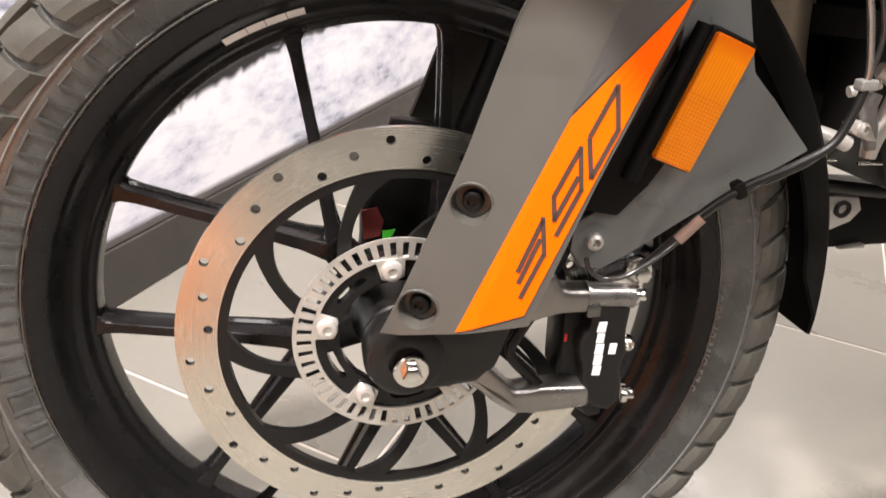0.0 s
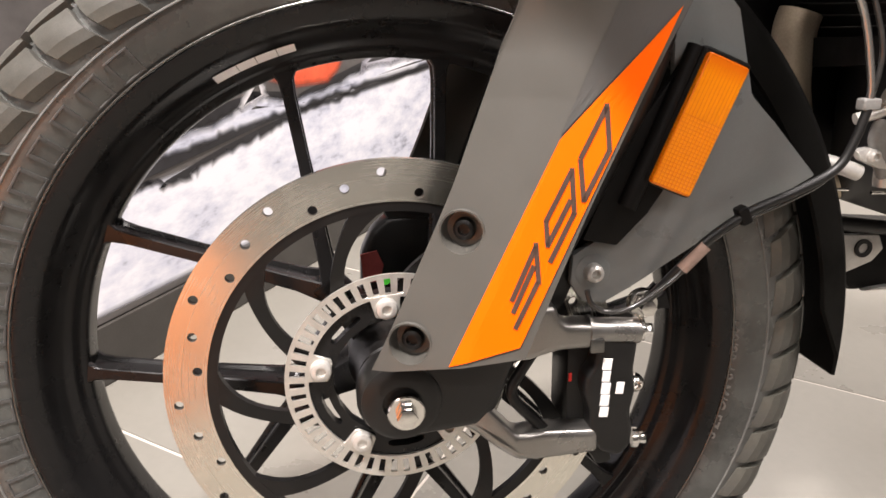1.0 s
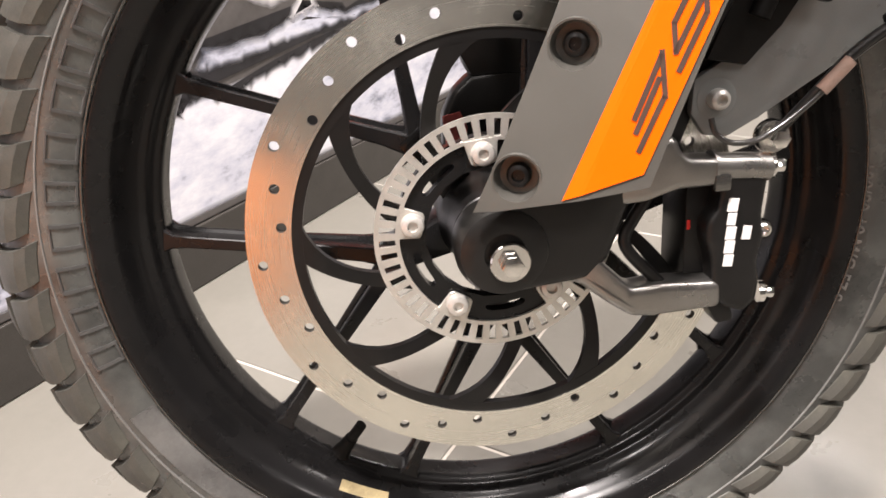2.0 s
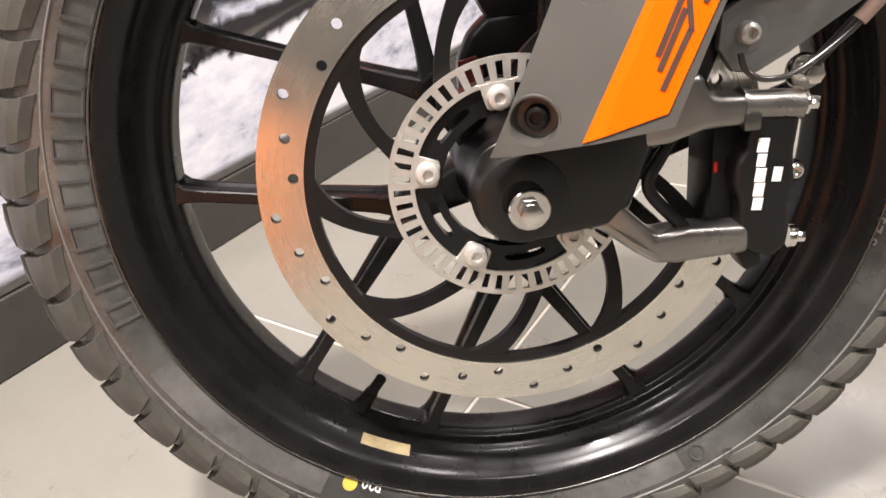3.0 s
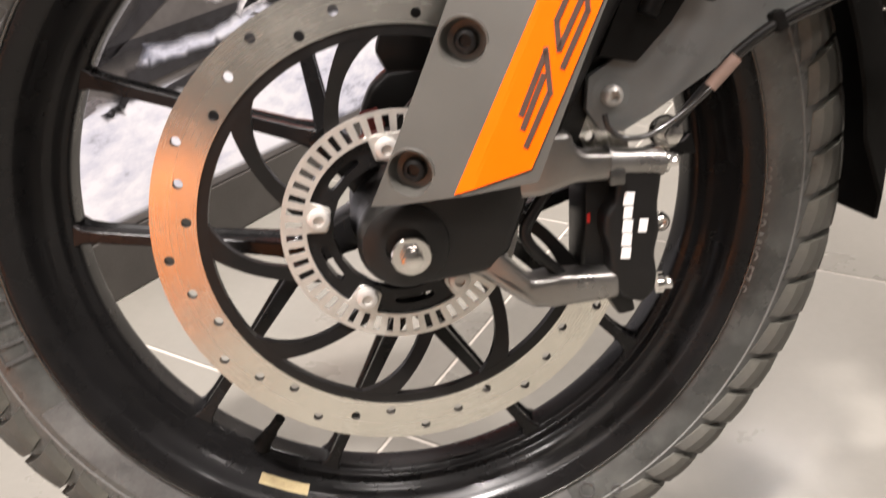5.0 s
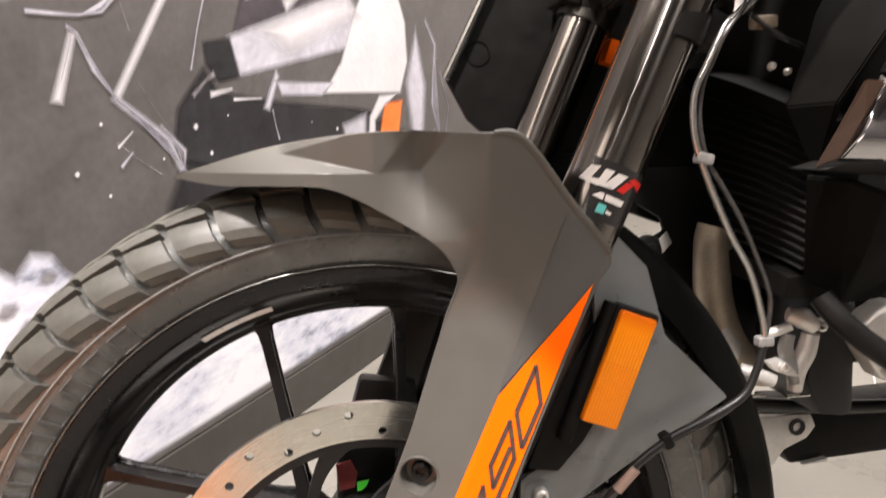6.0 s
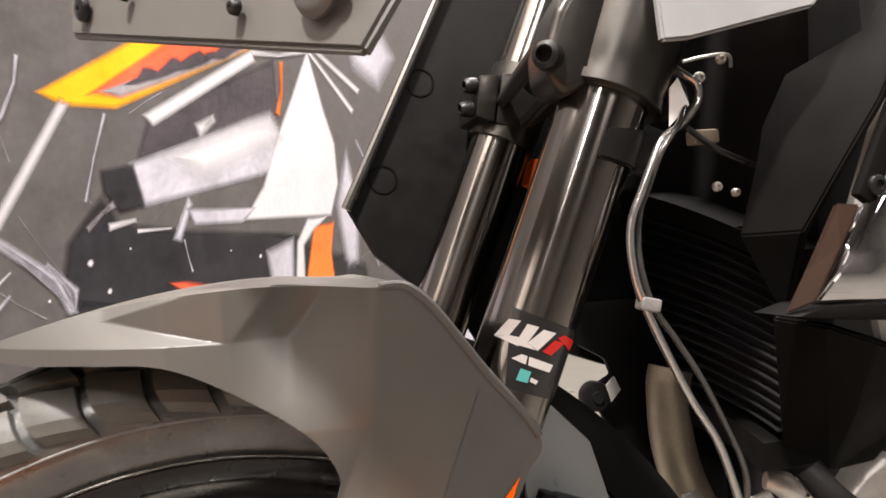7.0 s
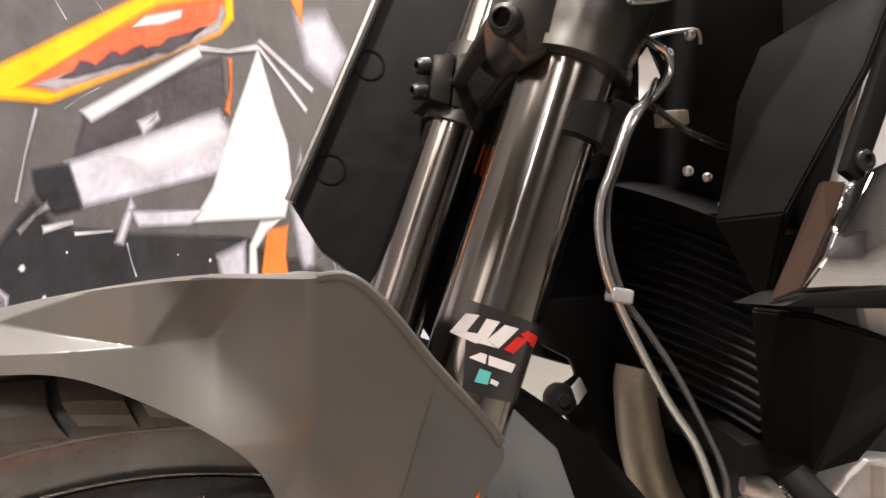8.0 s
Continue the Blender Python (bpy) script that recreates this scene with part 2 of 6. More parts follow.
INKS = (
    ("night", (0.094, 0.086, 0.083), 0.14), ("black", (0.02, 0.019, 0.022), 0.5), ("white", (0.62, 0.60, 0.615), 0.06), ("lilac", (0.46, 0.445, 0.495), 0.16),
    ("yellow", (0.95, 0.40, 0.008), 0.1), ("orange", (0.9, 0.2, 0.03), 0.15), ("red", (0.75, 0.11, 0.045), 0.2), ("grey", (0.3, 0.28, 0.29), 0.2), ("plum", (0.06, 0.05, 0.058), 0.4))
INK = {k: k for k, c, v in INKS}


def tile_material():
    m = surface("grey_porcelain_tile", (0.166, 0.157, 0.136), 0.33, vary=0.07, scale=5, fine=90, bump=0.02, rough_vary=0.3, dust=0.03, dust_colour=(0.3, 0.27, 0.24))
    nt = m.node_tree
    b = nt.nodes["Principled BSDF"]
    link = b.inputs["Base Color"].links[0]
    src = link.from_socket
    oi = nt.nodes.new("ShaderNodeObjectInfo")
    mr = nt.nodes.new("ShaderNodeMapRange")
    mr.inputs[3].default_value, mr.inputs[4].default_value = 0.93, 1.05
    nt.links.new(oi.outputs["Random"], mr.inputs[0])
    sc = nt.nodes.new("ShaderNodeVectorMath")
    sc.operation = "SCALE"
    nt.links.new(src, sc.inputs[0])
    nt.links.new(mr.outputs[0], sc.inputs["Scale"])
    nt.links.new(sc.outputs[0], b.inputs["Base Color"])
    return m


M["tile"] = tile_material()
M["grout"] = surface("pale_grout", (0.46, 0.42, 0.37), 0.8, vary=0.1, scale=60, bump=0.2)
M["skirting"] = surface("dark_stone_skirting", (0.045, 0.041, 0.037), 0.22, vary=0.2, scale=12, bump=0.02)
# for the unseen south and west walls: dark, to lower the fill light
M["low_fill_wall"] = surface("dark_wall_paint", (0.13, 0.124, 0.118), 0.7, vary=0.06, scale=6, fine=200, bump=0.1)
M["plaster"] = surface("warm_white_paint", (0.72, 0.68, 0.63), 0.7, vary=0.05, scale=6, fine=200, bump=0.1)
# unseen ceiling, coloured dark so that it bounces little light
M["ceiling"] = surface("dark_ceiling_paint", (0.09, 0.088, 0.085), 0.8, vary=0.04, scale=5, bump=0.05)


# ---- mesh helpers ----
def part(name, bm, material, parent=None, label="", smooth=35, matrix=None):
    me = bpy.data.meshes.new(name)
    bm.normal_update()
    if smooth:
        for f in bm.faces:
            f.smooth = True
        for e in bm.edges:
            if len(e.link_faces) == 2 and e.calc_face_angle(0) > radians(smooth):
                e.smooth = False
    bm.to_mesh(me)
    bm.free()
    me.materials.append(material)
    ob = new(name, me)
    if parent:
        ob.parent = parent
    if matrix is not None:
        ob.matrix_basis = matrix
    if label:
        ob["label"] = label
    return ob


def again(ob, matrix, parent=None):
    """One more part on the same mesh."""
    twin = new(ob.name.split(".")[0], ob.data)
    twin.parent = parent or ob.parent
    twin.matrix_basis = matrix
    if "label" in ob:
        twin["label"] = ob["label"]
    return twin


def ease(v, lo, hi):
    t = min(max((v - lo) / (hi - lo), 0), 1)
    return t * t * (3 - 2 * t)


def turn(deg):
    """A turn in the wheel's plane: from rearward towards up."""
    return Matrix.Rotation(radians(-deg), 4, "Y")


def lathe(profile, n=128, closed=True, start=0.0, end=360.0):
    """Turns (radius, y) points round the wheel's axis."""
    bm = bmesh.new()
    full = abs(end - start) >= 360
    rings = []
    for i in range(n if full else n + 1):
        a = radians(start + (end - start) * i / n)
        rings.append([bm.verts.new((r * math.cos(a), y, r * math.sin(a))) for r, y in profile])
    k = len(profile)
    for i in range(len(rings) if full else len(rings) - 1):
        p, q = rings[i], rings[(i + 1) % len(rings)]
        for j in range(k if closed else k - 1):
            bm.faces.new((p[j], p[(j + 1) % k], q[(j + 1) % k], q[j]))
    if not full and closed:
        bm.faces.new(rings[0])
        bm.faces.new(rings[-1])
    bmesh.ops.recalc_face_normals(bm, faces=bm.faces)
    return bm


def plate(outline, y0, y1, bevel=0.0015, segments=2):
    """A flat shape in x and z, from y0 to y1, with softened edges."""
    bm = bmesh.new()
    lo = [bm.verts.new((x, y0, z)) for x, z in outline]
    hi = [bm.verts.new((x, y1, z)) for x, z in outline]
    n = len(outline)
    bm.faces.new(lo)
    bm.faces.new(hi)
    for i in range(n):
        bm.faces.new((lo[i], lo[(i + 1) % n], hi[(i + 1) % n], hi[i]))
    bmesh.ops.recalc_face_normals(bm, faces=bm.faces)
    if bevel:
        bmesh.ops.bevel(bm, geom=list(bm.edges), offset=bevel, segments=segments, affect="EDGES", profile=0.6)
    return bm


def box(sx, sy, sz, bevel=0.002, segments=2):
    bm = bmesh.new()
    bmesh.ops.create_cube(bm, size=1.0)
    bmesh.ops.scale(bm, vec=(sx, sy, sz), verts=bm.verts)
    if bevel:
        bmesh.ops.bevel(bm, geom=list(bm.edges), offset=bevel, segments=segments, affect="EDGES", profile=0.6)
    return bm


def smooth_line(points, steps=8):
    """Points along a rounded line through the given ones."""
    pts = [Vector(p) for p in points]
    out = []
    for i in range(len(pts) - 1):
        a, b, c, d = pts[max(i - 1, 0)], pts[i], pts[i + 1], pts[min(i + 2, len(pts) - 1)]
        for k in range(steps):
            t = k / steps
            out.append(0.5 * ((2 * b) + (c - a) * t + (2 * a - 5 * b + 4 * c - d) * t * t + (3 * b - a - 3 * c + d) * t ** 3))
    return out + [pts[-1]]


def pipe(points, radius, sides=14, steps=8, flat=1.0, caps=True):
    """A tube along a rounded line; radius may be a number or one for each given point."""
    line = smooth_line(points, steps)
    rad = [radius] * len(points) if isinstance(radius, (int, float)) else list(radius)
    bm = bmesh.new()
    rings = []
    side = None
    for i, p in enumerate(line):
        t = (line[min(i + 1, len(line) - 1)] - line[max(i - 1, 0)]).normalized()
        if side is None:
            side = t.cross(Vector((0, 1, 0)) if abs(t.y) < 0.9 else Vector((1, 0, 0))).normalized()
        side = (side - t * side.dot(t)).normalized()
        up = t.cross(side)
        f = i / (len(line) - 1) * (len(rad) - 1)
        j = min(int(f), len(rad) - 2)
        r = rad[j] + (rad[j + 1] - rad[j]) * (f - j)
        rings.append([bm.verts.new(p + r * (math.cos(u) * side + flat * math.sin(u) * up)) for u in (2 * math.pi * k / sides for k in range(sides))])
    for p, q in zip(rings, rings[1:]):
        for k in range(sides):
            bm.faces.new((p[k], p[(k + 1) % sides], q[(k + 1) % sides], q[k]))
    if caps:
        bm.faces.new(rings[0])
        bm.faces.new(rings[-1])
    bmesh.ops.recalc_face_normals(bm, faces=bm.faces)
    return bm


def bolt_mesh(r, depth, socket=0.45, head=0.5, sides=24, hexa=False):
    """A bolt head along -y with its seat at zero: a flange, a domed or hexagonal head and a socket."""
    if hexa:
        bm = lathe([(0.0001, 0.0), (r, 0.0), (r, -depth * 0.35), (r * 0.93, -depth * 0.42), (0.0001, -depth * 0.42)], sides, closed=False)
        hx = [(r * 0.56 * math.cos(k * math.pi / 3), r * 0.56 * math.sin(k * math.pi / 3)) for k in range(6)]
        h = plate(hx, -depth * 0.4, -depth, bevel=r * 0.06)
        tmp = bpy.data.meshes.new("tmp")
        h.to_mesh(tmp)
        h.free()
        bm.from_mesh(tmp)
        bpy.data.meshes.remove(tmp)
        return bm
    prof = [(r, 0.0), (r, -depth * 0.45), (r * 0.9, -depth * 0.8), (r * 0.62, -depth), (r * socket, -depth), (r * socket * 0.92, -depth * head), (0.0001, -depth * head)]
    return lathe(prof, sides, closed=False)


def merged(*bms):
    """Several pieces of one part in one mesh."""
    out = bmesh.new()
    for b in bms:
        tmp = bpy.data.meshes.new("tmp")
        b.to_mesh(tmp)
        b.free()
        out.from_mesh(tmp)
        bpy.data.meshes.remove(tmp)
    return out


def moved(bm, m):
    bmesh.ops.transform(bm, matrix=m, verts=bm.verts)
    return bm


# ---- the room ----
def room_box(name, s0, s1, a0, a1, z0, z1, material, bevel=0.0, parent=None):
    bm = box(s1 - s0, a1 - a0, z1 - z0, bevel)
    ob = part(name, bm, material, parent, smooth=0)
    ob.matrix_world = ROOM @ Matrix.Translation(((s0 + s1) / 2, (a0 + a1) / 2, (z0 + z1) / 2))
    return ob


S0, S1, A0 = -4.0, 5.0, -5.2
floor = tagged(room_box("floor", S0, S1, A0, WALL_AT + 0.1, -0.12, -0.0012, M["grout"]), "showroom floor of grey porcelain tiles with pale joints", "floor", kind="structure")
wall_north = tagged(room_box("wall_north", S0, S1, WALL_AT + 0.012, WALL_AT + 0.15, 0, CEIL, M["plaster"]), "painted showroom wall behind the poster", "wall", kind="structure")
# south and west walls are never in view; their dark colour keeps contrast up
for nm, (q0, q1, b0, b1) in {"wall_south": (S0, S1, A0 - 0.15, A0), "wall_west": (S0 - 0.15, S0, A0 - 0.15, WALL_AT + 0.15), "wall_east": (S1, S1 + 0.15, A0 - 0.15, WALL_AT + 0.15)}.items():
    tagged(room_box(nm, q0, q1, b0, b1, 0, CEIL, M["plaster"] if nm == "wall_east" else M["low_fill_wall"]), "plain warm white showroom wall" if nm == "wall_east" else "unseen showroom wall, dark grey to cut fill light", "wall", kind="structure")
tagged(room_box("ceiling", S0 - 0.15, S1 + 0.15, A0 - 0.15, WALL_AT + 0.15, CEIL, CEIL + 0.12, M["ceiling"]), "unseen showroom ceiling, dark grey to cut fill light", "ceiling", kind="structure")
tagged(room_box("baseboard", S0, S1, WALL_AT, WALL_AT + 0.0115, 0.0, 0.096, M["skirting"], 0.002), "dark polished stone skirting along the wall", "baseboard", kind="structure")

LAMPS = [(1.05, 0.0, 102, 0.22), (-0.95, 0.05, 150, 0.22), (0.15, -1.5, 36, 0.6), (-1.9, -1.9, 26, 0.6), (2.2, -1.6, 22, 0.6), (3.5, -0.5, 30, 0.5), (0.6, -3.4, 24, 0.6), (-2.8, -0.2, 28, 0.5)]
for s, a, watts, across in LAMPS:
    lamp("ceiling_lamp_light", s, a, across, watts)
    fixture = new("ceiling_lamp")
    fixture.matrix_world = ROOM @ Matrix.Translation((s, a, CEIL))
    tagged(fixture, "round white ceiling downlight, lit, fixed to the ceiling", "ceiling lamp", "showroom ceiling lamps")
    can = bmesh.new()
    bmesh.ops.create_cone(can, cap_ends=True, segments=32, radius1=across / 2 + 0.03, radius2=across / 2 + 0.04, depth=0.06)
    part("housing", moved(can, Matrix.Translation((0, 0, -0.03))), M["plaster"], fixture, smooth=30)


def soft_ink(m):
    """Lets an ink fade out by the mesh's cover attribute."""
    nt = m.node_tree
    out, b = nt.nodes["Material Output"], nt.nodes["Principled BSDF"]
    at, clear, mix = nt.nodes.new("ShaderNodeAttribute"), nt.nodes.new("ShaderNodeBsdfTransparent"), nt.nodes.new("ShaderNodeMixShader")
    at.attribute_name = "cover"
    nt.links.new(at.outputs["Fac"], mix.inputs[0])
    nt.links.new(clear.outputs[0], mix.inputs[1])
    nt.links.new(b.outputs[0], mix.inputs[2])
    nt.links.new(mix.outputs[0], out.inputs["Surface"])


SOFT = {k: print_ink(k + "_soft", c, v) for k, c, v in INKS}
SOFT["snow"] = snow_material()
for m in SOFT.values():
    soft_ink(m)


def offset(points, d):
    """The outline moved outward by d."""
    n = len(points)
    area = sum(points[k][0] * points[(k + 1) % n][1] - points[(k + 1) % n][0] * points[k][1] for k in range(n))
    turn_ = 1 if area > 0 else -1
    out = []
    for k in range(n):
        p, q, r = Vector(points[k - 1]), Vector(points[k]), Vector(points[(k + 1) % n])
        e, f = (q - p).normalized(), (r - q).normalized()
        m = Vector((e.y + f.y, -e.x - f.x)) * turn_
        if m.length < 0.05:
            out.append(tuple(q))
            continue
        m.normalize()
        s = max(0.5, abs(m.dot(Vector((e.y, -e.x)))))
        out.append(tuple(q + m * d / s))
    return out


def ears(points):
    """Cuts a simple outline into triangles, ear by ear: lists of three indices."""
    def cross(a, b, c):
        return (b[0] - a[0]) * (c[1] - a[1]) - (b[1] - a[1]) * (c[0] - a[0])
    left = list(range(len(points)))
    if sum(cross((0, 0), points[k - 1], points[k]) for k in left) < 0:
        left.reverse()
    out = []
    while len(left) > 3:
        best = None
        for k in range(len(left)):
            i, j, m = left[k - 1], left[k], left[(k + 1) % len(left)]
            a, b, c = points[i], points[j], points[m]
            size = cross(a, b, c)
            if size <= 0:
                continue
            if any(cross(a, b, points[q]) >= 0 and cross(b, c, points[q]) >= 0 and cross(c, a, points[q]) >= 0 for q in left if q not in (i, j, m)):
                continue
            shape = size / max((a[0] - c[0]) ** 2 + (a[1] - c[1]) ** 2, 1e-9)
            if best is None or shape > best[0]:
                best = (shape, k, (i, j, m))
        if best is None:
            break
        out.append(best[2])
        left.pop(best[1])
    if len(left) == 3:
        out.append(tuple(left))
    return out


def wall_shape(name, points, material, parent, proud, soft):
    """A flat printed shape on the poster with a soft edge: points are (along the wall, height)."""
    bm = bmesh.new()
    cover = bm.verts.layers.float.new("cover")
    inner, outer = offset(points, -soft * 0.5), offset(points, soft * 0.5)
    vi, vo = [[bm.verts.new((s, 0, z)) for s, z in line] for line in (inner, outer)]
    for v in vi:
        v[cover] = 1.0
    n = len(vi)
    for k in range(n):
        bm.faces.new((vi[k], vi[(k + 1) % n], vo[(k + 1) % n], vo[k]))
    for a, b, c in ears(inner):
        bm.faces.new((vi[a], vi[b], vi[c]))
    for f in bm.faces:
        f.normal_update()
        if f.normal.y > 0:
            f.normal_flip()
    return part(name, bm, material, parent, smooth=0, matrix=Matrix.Translation((0, -proud, 0)))


poster = part("poster", box(4.4, 0.006, 1.56, 0.001), print_ink(*INKS[0]), smooth=0)
poster.matrix_world = ROOM @ Matrix.Translation((0.9, WALL_AT + 0.008, 0.098 + 0.78))
tagged(poster, "large printed poster of a motorcycle in snow at night", "poster")


def printed(name, points, ink, layer=1, label="", soft=0.011):
    ob = wall_shape(name, [(0.02 + 0.914 * s - 0.9, z - 0.8867) for s, z in points], SOFT[ink], poster, 0.0032 + 0.00025 * layer, soft)
    if label:
        ob["label"] = label
    return ob


# ---- the motorcycle ----
bike = new("motorcycle")
bike.matrix_world = STAND
tagged(bike, "grey and orange adventure motorcycle parked on the showroom floor", "motorcycle")

# tyre
TYRE = [(0.250, -0.034), (0.2585, -0.0395), (0.268, -0.0455), (0.279, -0.0495), (0.290, -0.0512), (0.300, -0.0498), (0.309, -0.0458), (0.3165, -0.039), (0.322, -0.029), (0.3252, -0.0155), (0.3262, 0.0)]
full = TYRE + [(r, -y) for r, y in reversed(TYRE[:-1])]
tyre = part("tyre", lathe(full + [(0.246, 0.03), (0.246, -0.03)], 160), M["rubber"], bike, "worn grey-black block-pattern motorcycle tyre", smooth=50)


def on_tyre(deg, s, lift=0.0):
    """A place on the tyre: angle, position along its section (0 at the left bead, 1 at the crown, 2 at the right bead)."""
    mirror = s > 1
    f = (2 - s if mirror else s) * (len(TYRE) - 1)
    j = min(int(f), len(TYRE) - 2)
    (r0, y0), (r1, y1) = TYRE[j], TYRE[j + 1]
    r, y = r0 + (r1 - r0) * (f - j), y0 + (y1 - y0) * (f - j)
    tr_, ty = r1 - r0, y1 - y0
    k = math.hypot(tr_, ty)
    r, y = r + lift * ty / k, y - lift * tr_ / k
    if mirror:
        y = -y
    a = radians(deg)
    return Vector((r * math.cos(a), y, r * math.sin(a)))


def tread_block(d0, d1, s0, s1, skew, height=0.0062, taper=0.12, zig=0.0, notch=0.0, ramp=0.0):
    """One rubber block moulded on the tyre; ramp: the share of its width over which it rises from the sidewall."""
    bm = bmesh.new()
    n, m = 3, 5 if ramp else 3
    top = []
    for i in range(n + 1):
        row = []
        for j in range(m + 1):
            u, v = i / n, j / m
            vv = 0.5 + (v - 0.5) * (1 - taper)
            uu = 0.5 + (u - 0.5) * (1 - taper)
            corner = 0.0012 if i in (0, n) or j in (0, m) else 0
            row.append(bm.verts.new(on_tyre(d0 + (d1 - d0) * uu + skew * (vv - 0.5) + notch * abs(vv - 0.45), s0 + (s1 - s0) * vv + zig * (uu - 0.5), (height - corner) * (min(1.0, 0.06 + vv / ramp) if ramp else 1.0))))
        top.append(row)
    for i in range(n):
        for j in range(m):
            bm.faces.new((top[i][j], top[i + 1][j], top[i + 1][j + 1], top[i][j + 1]))
    edge = [(i, 0) for i in range(n + 1)] + [(n, j) for j in range(1, m + 1)] + [(i, m) for i in range(n - 1, -1, -1)] + [(0, j) for j in range(m - 1, 0, -1)]
    low = [bm.verts.new(on_tyre(d0 + (d1 - d0) * i / n + skew * (j / m - 0.5) + notch * abs(j / m - 0.45), s0 + (s1 - s0) * j / m + zig * (i / n - 0.5), -0.001)) for i, j in edge]
    for k in range(len(edge)):
        a, b = edge[k], edge[(k + 1) % len(edge)]
        bm.faces.new((top[a[0]][a[1]], top[b[0]][b[1]], low[(k + 1) % len(edge)], low[k]))
    bmesh.ops.recalc_face_normals(bm, faces=bm.faces)
    return bm


TREADS = 57
STEP = 360 / TREADS
shoulder = part("tread_block", tread_block(0, STEP * 0.88, 0.405, 0.708, 1.6, 0.0064, 0.05, 0.045, -1.2, ramp=0.3), M["tread"], tyre, smooth=18)
middle = part("tread_block", tread_block(STEP * 0.06, STEP * 0.96, 0.732, 0.862, 1.8, 0.0074, 0.05, 0.036, 1.0), M["tread"], tyre, smooth=18)
inner = part("tread_block", tread_block(STEP * 0.45, STEP * 1.33, 0.884, 0.988, -2.0, 0.0072, 0.05, -0.03), M["tread"], tyre, smooth=40)
BLOCKS = [shoulder, middle, inner]
for k in range(1, TREADS):
    for ob in BLOCKS:
        again(ob, turn(k * STEP))
far_blocks = []
for k in range(TREADS):
    for d0, d1, a0, a1, sk in ((0.2, 0.94, 1.265, 1.53, -1.6), (0.25, 1.10, 1.135, 1.245, -2.4), (0.65, 1.50, 1.015, 1.115, 2.0)):
        far_blocks.append(moved(tread_block(STEP * d0, STEP * d1, a0, a1, sk), turn(k * STEP)))
tagged(part("far_tread", merged(*far_blocks), M["tread"], tyre, smooth=40), kind="stuff")


def s_of(r):
    """The place along the tyre's section at which the left sidewall has that radius."""
    for k in range(8):
        if TYRE[k][0] <= r <= TYRE[k + 1][0]:
            return (k + (r - TYRE[k][0]) / (TYRE[k + 1][0] - TYRE[k][0])) / (len(TYRE) - 1)
    return 0.4


def wall_bar(d0, d1, r0, r1, lift=0.0007, n=3):
    """A bar moulded on the left sidewall."""
    bm = bmesh.new()
    rows = []
    for i in range(n + 1):
        d = d0 + (d1 - d0) * i / n
        a, b = s_of(r0), s_of(r1)
        rows.append([bm.verts.new(on_tyre(d, a, -0.0004)), bm.verts.new(on_tyre(d, a + 0.006, lift)), bm.verts.new(on_tyre(d, (a + b) / 2, lift)), bm.verts.new(on_tyre(d, b - 0.006, lift)), bm.verts.new(on_tyre(d, b, -0.0004))])
    for p, q in zip(rows, rows[1:]):
        for k in range(4):
            bm.faces.new((p[k], p[k + 1], q[k + 1], q[k]))
    bm.faces.new(rows[0])
    bm.faces.new(rows[-1])
    bmesh.ops.recalc_face_normals(bm, faces=bm.faces)
    return bm


bars = random.Random(21)
for first, last, count, r0, r1 in ((193.5, 163.5, 6, 0.2640, 0.2825), (157.0, 126.0, 7, 0.2640, 0.2815), (249.5, 270.5, 5, 0.2650, 0.2790)):
    for k in range(count):
        d, half = first + (last - first) * k / (count - 1), bars.uniform(1.45, 2.15)
        frame_ = [wall_bar(d - half, d + half, r1 - 0.0022, r1, 0.0012, 4), wall_bar(d - half, d + half, r0, r0 + 0.0022, 0.0012, 4), wall_bar(d - half, d - half + 0.5, r0, r1, 0.0012, 1), wall_bar(d + half - 0.5, d + half, r0, r1, 0.0012, 1)]
        part("moulded_mark", merged(*frame_), M["mould"], tyre, "raised rubber outline mark", smooth=30)
for d, r, big in ((274.5, 0.2725, 0.0062), (299.0, 0.2735, 0.0068), (303.0, 0.2860, 0.0042)):
    ring_ = bmesh.new()
    loop = [[ring_.verts.new(on_tyre(d + math.degrees(rr * math.cos(k * 0.3142) / r), s_of(r + rr * math.sin(k * 0.3142)), up)) for rr, up in ((big, -0.0004), (big * 0.92, 0.0012), (big * 0.78, 0.0012), (big * 0.7, -0.0004))] for k in range(20)]
    for k in range(20):
        for q in range(3):
            ring_.faces.new((loop[k][q], loop[(k + 1) % 20][q], loop[(k + 1) % 20][q + 1], loop[k][q + 1]))
    bmesh.ops.recalc_face_normals(ring_, faces=ring_.faces)
    part("moulded_ring", ring_, M["mould"], tyre, "raised rubber ring mark", smooth=40)
# scuffed panels where the sidewall shines; the sheen is in their paler colour
for d0, d1 in ((203.5, 235.5), (274.5, 296.0)):
    part("scuffed_panel", wall_bar(d0, d1, 0.2645, 0.2825, 0.0007, 20), M["scuffed"], tyre, "scuffed smooth rubber panel with sheen in its colour", smooth=30)
for r in (0.2612, 0.2868):
    part("sidewall_rib", lathe([(r - 0.0011, on_tyre(0, s_of(r - 0.0011)).y + 0.0006), (r - 0.0004, on_tyre(0, s_of(r)).y - 0.0009), (r + 0.0004, on_tyre(0, s_of(r)).y - 0.0009), (r + 0.0011, on_tyre(0, s_of(r + 0.0011)).y + 0.0006)], 160), M["letter"], tyre, smooth=60)


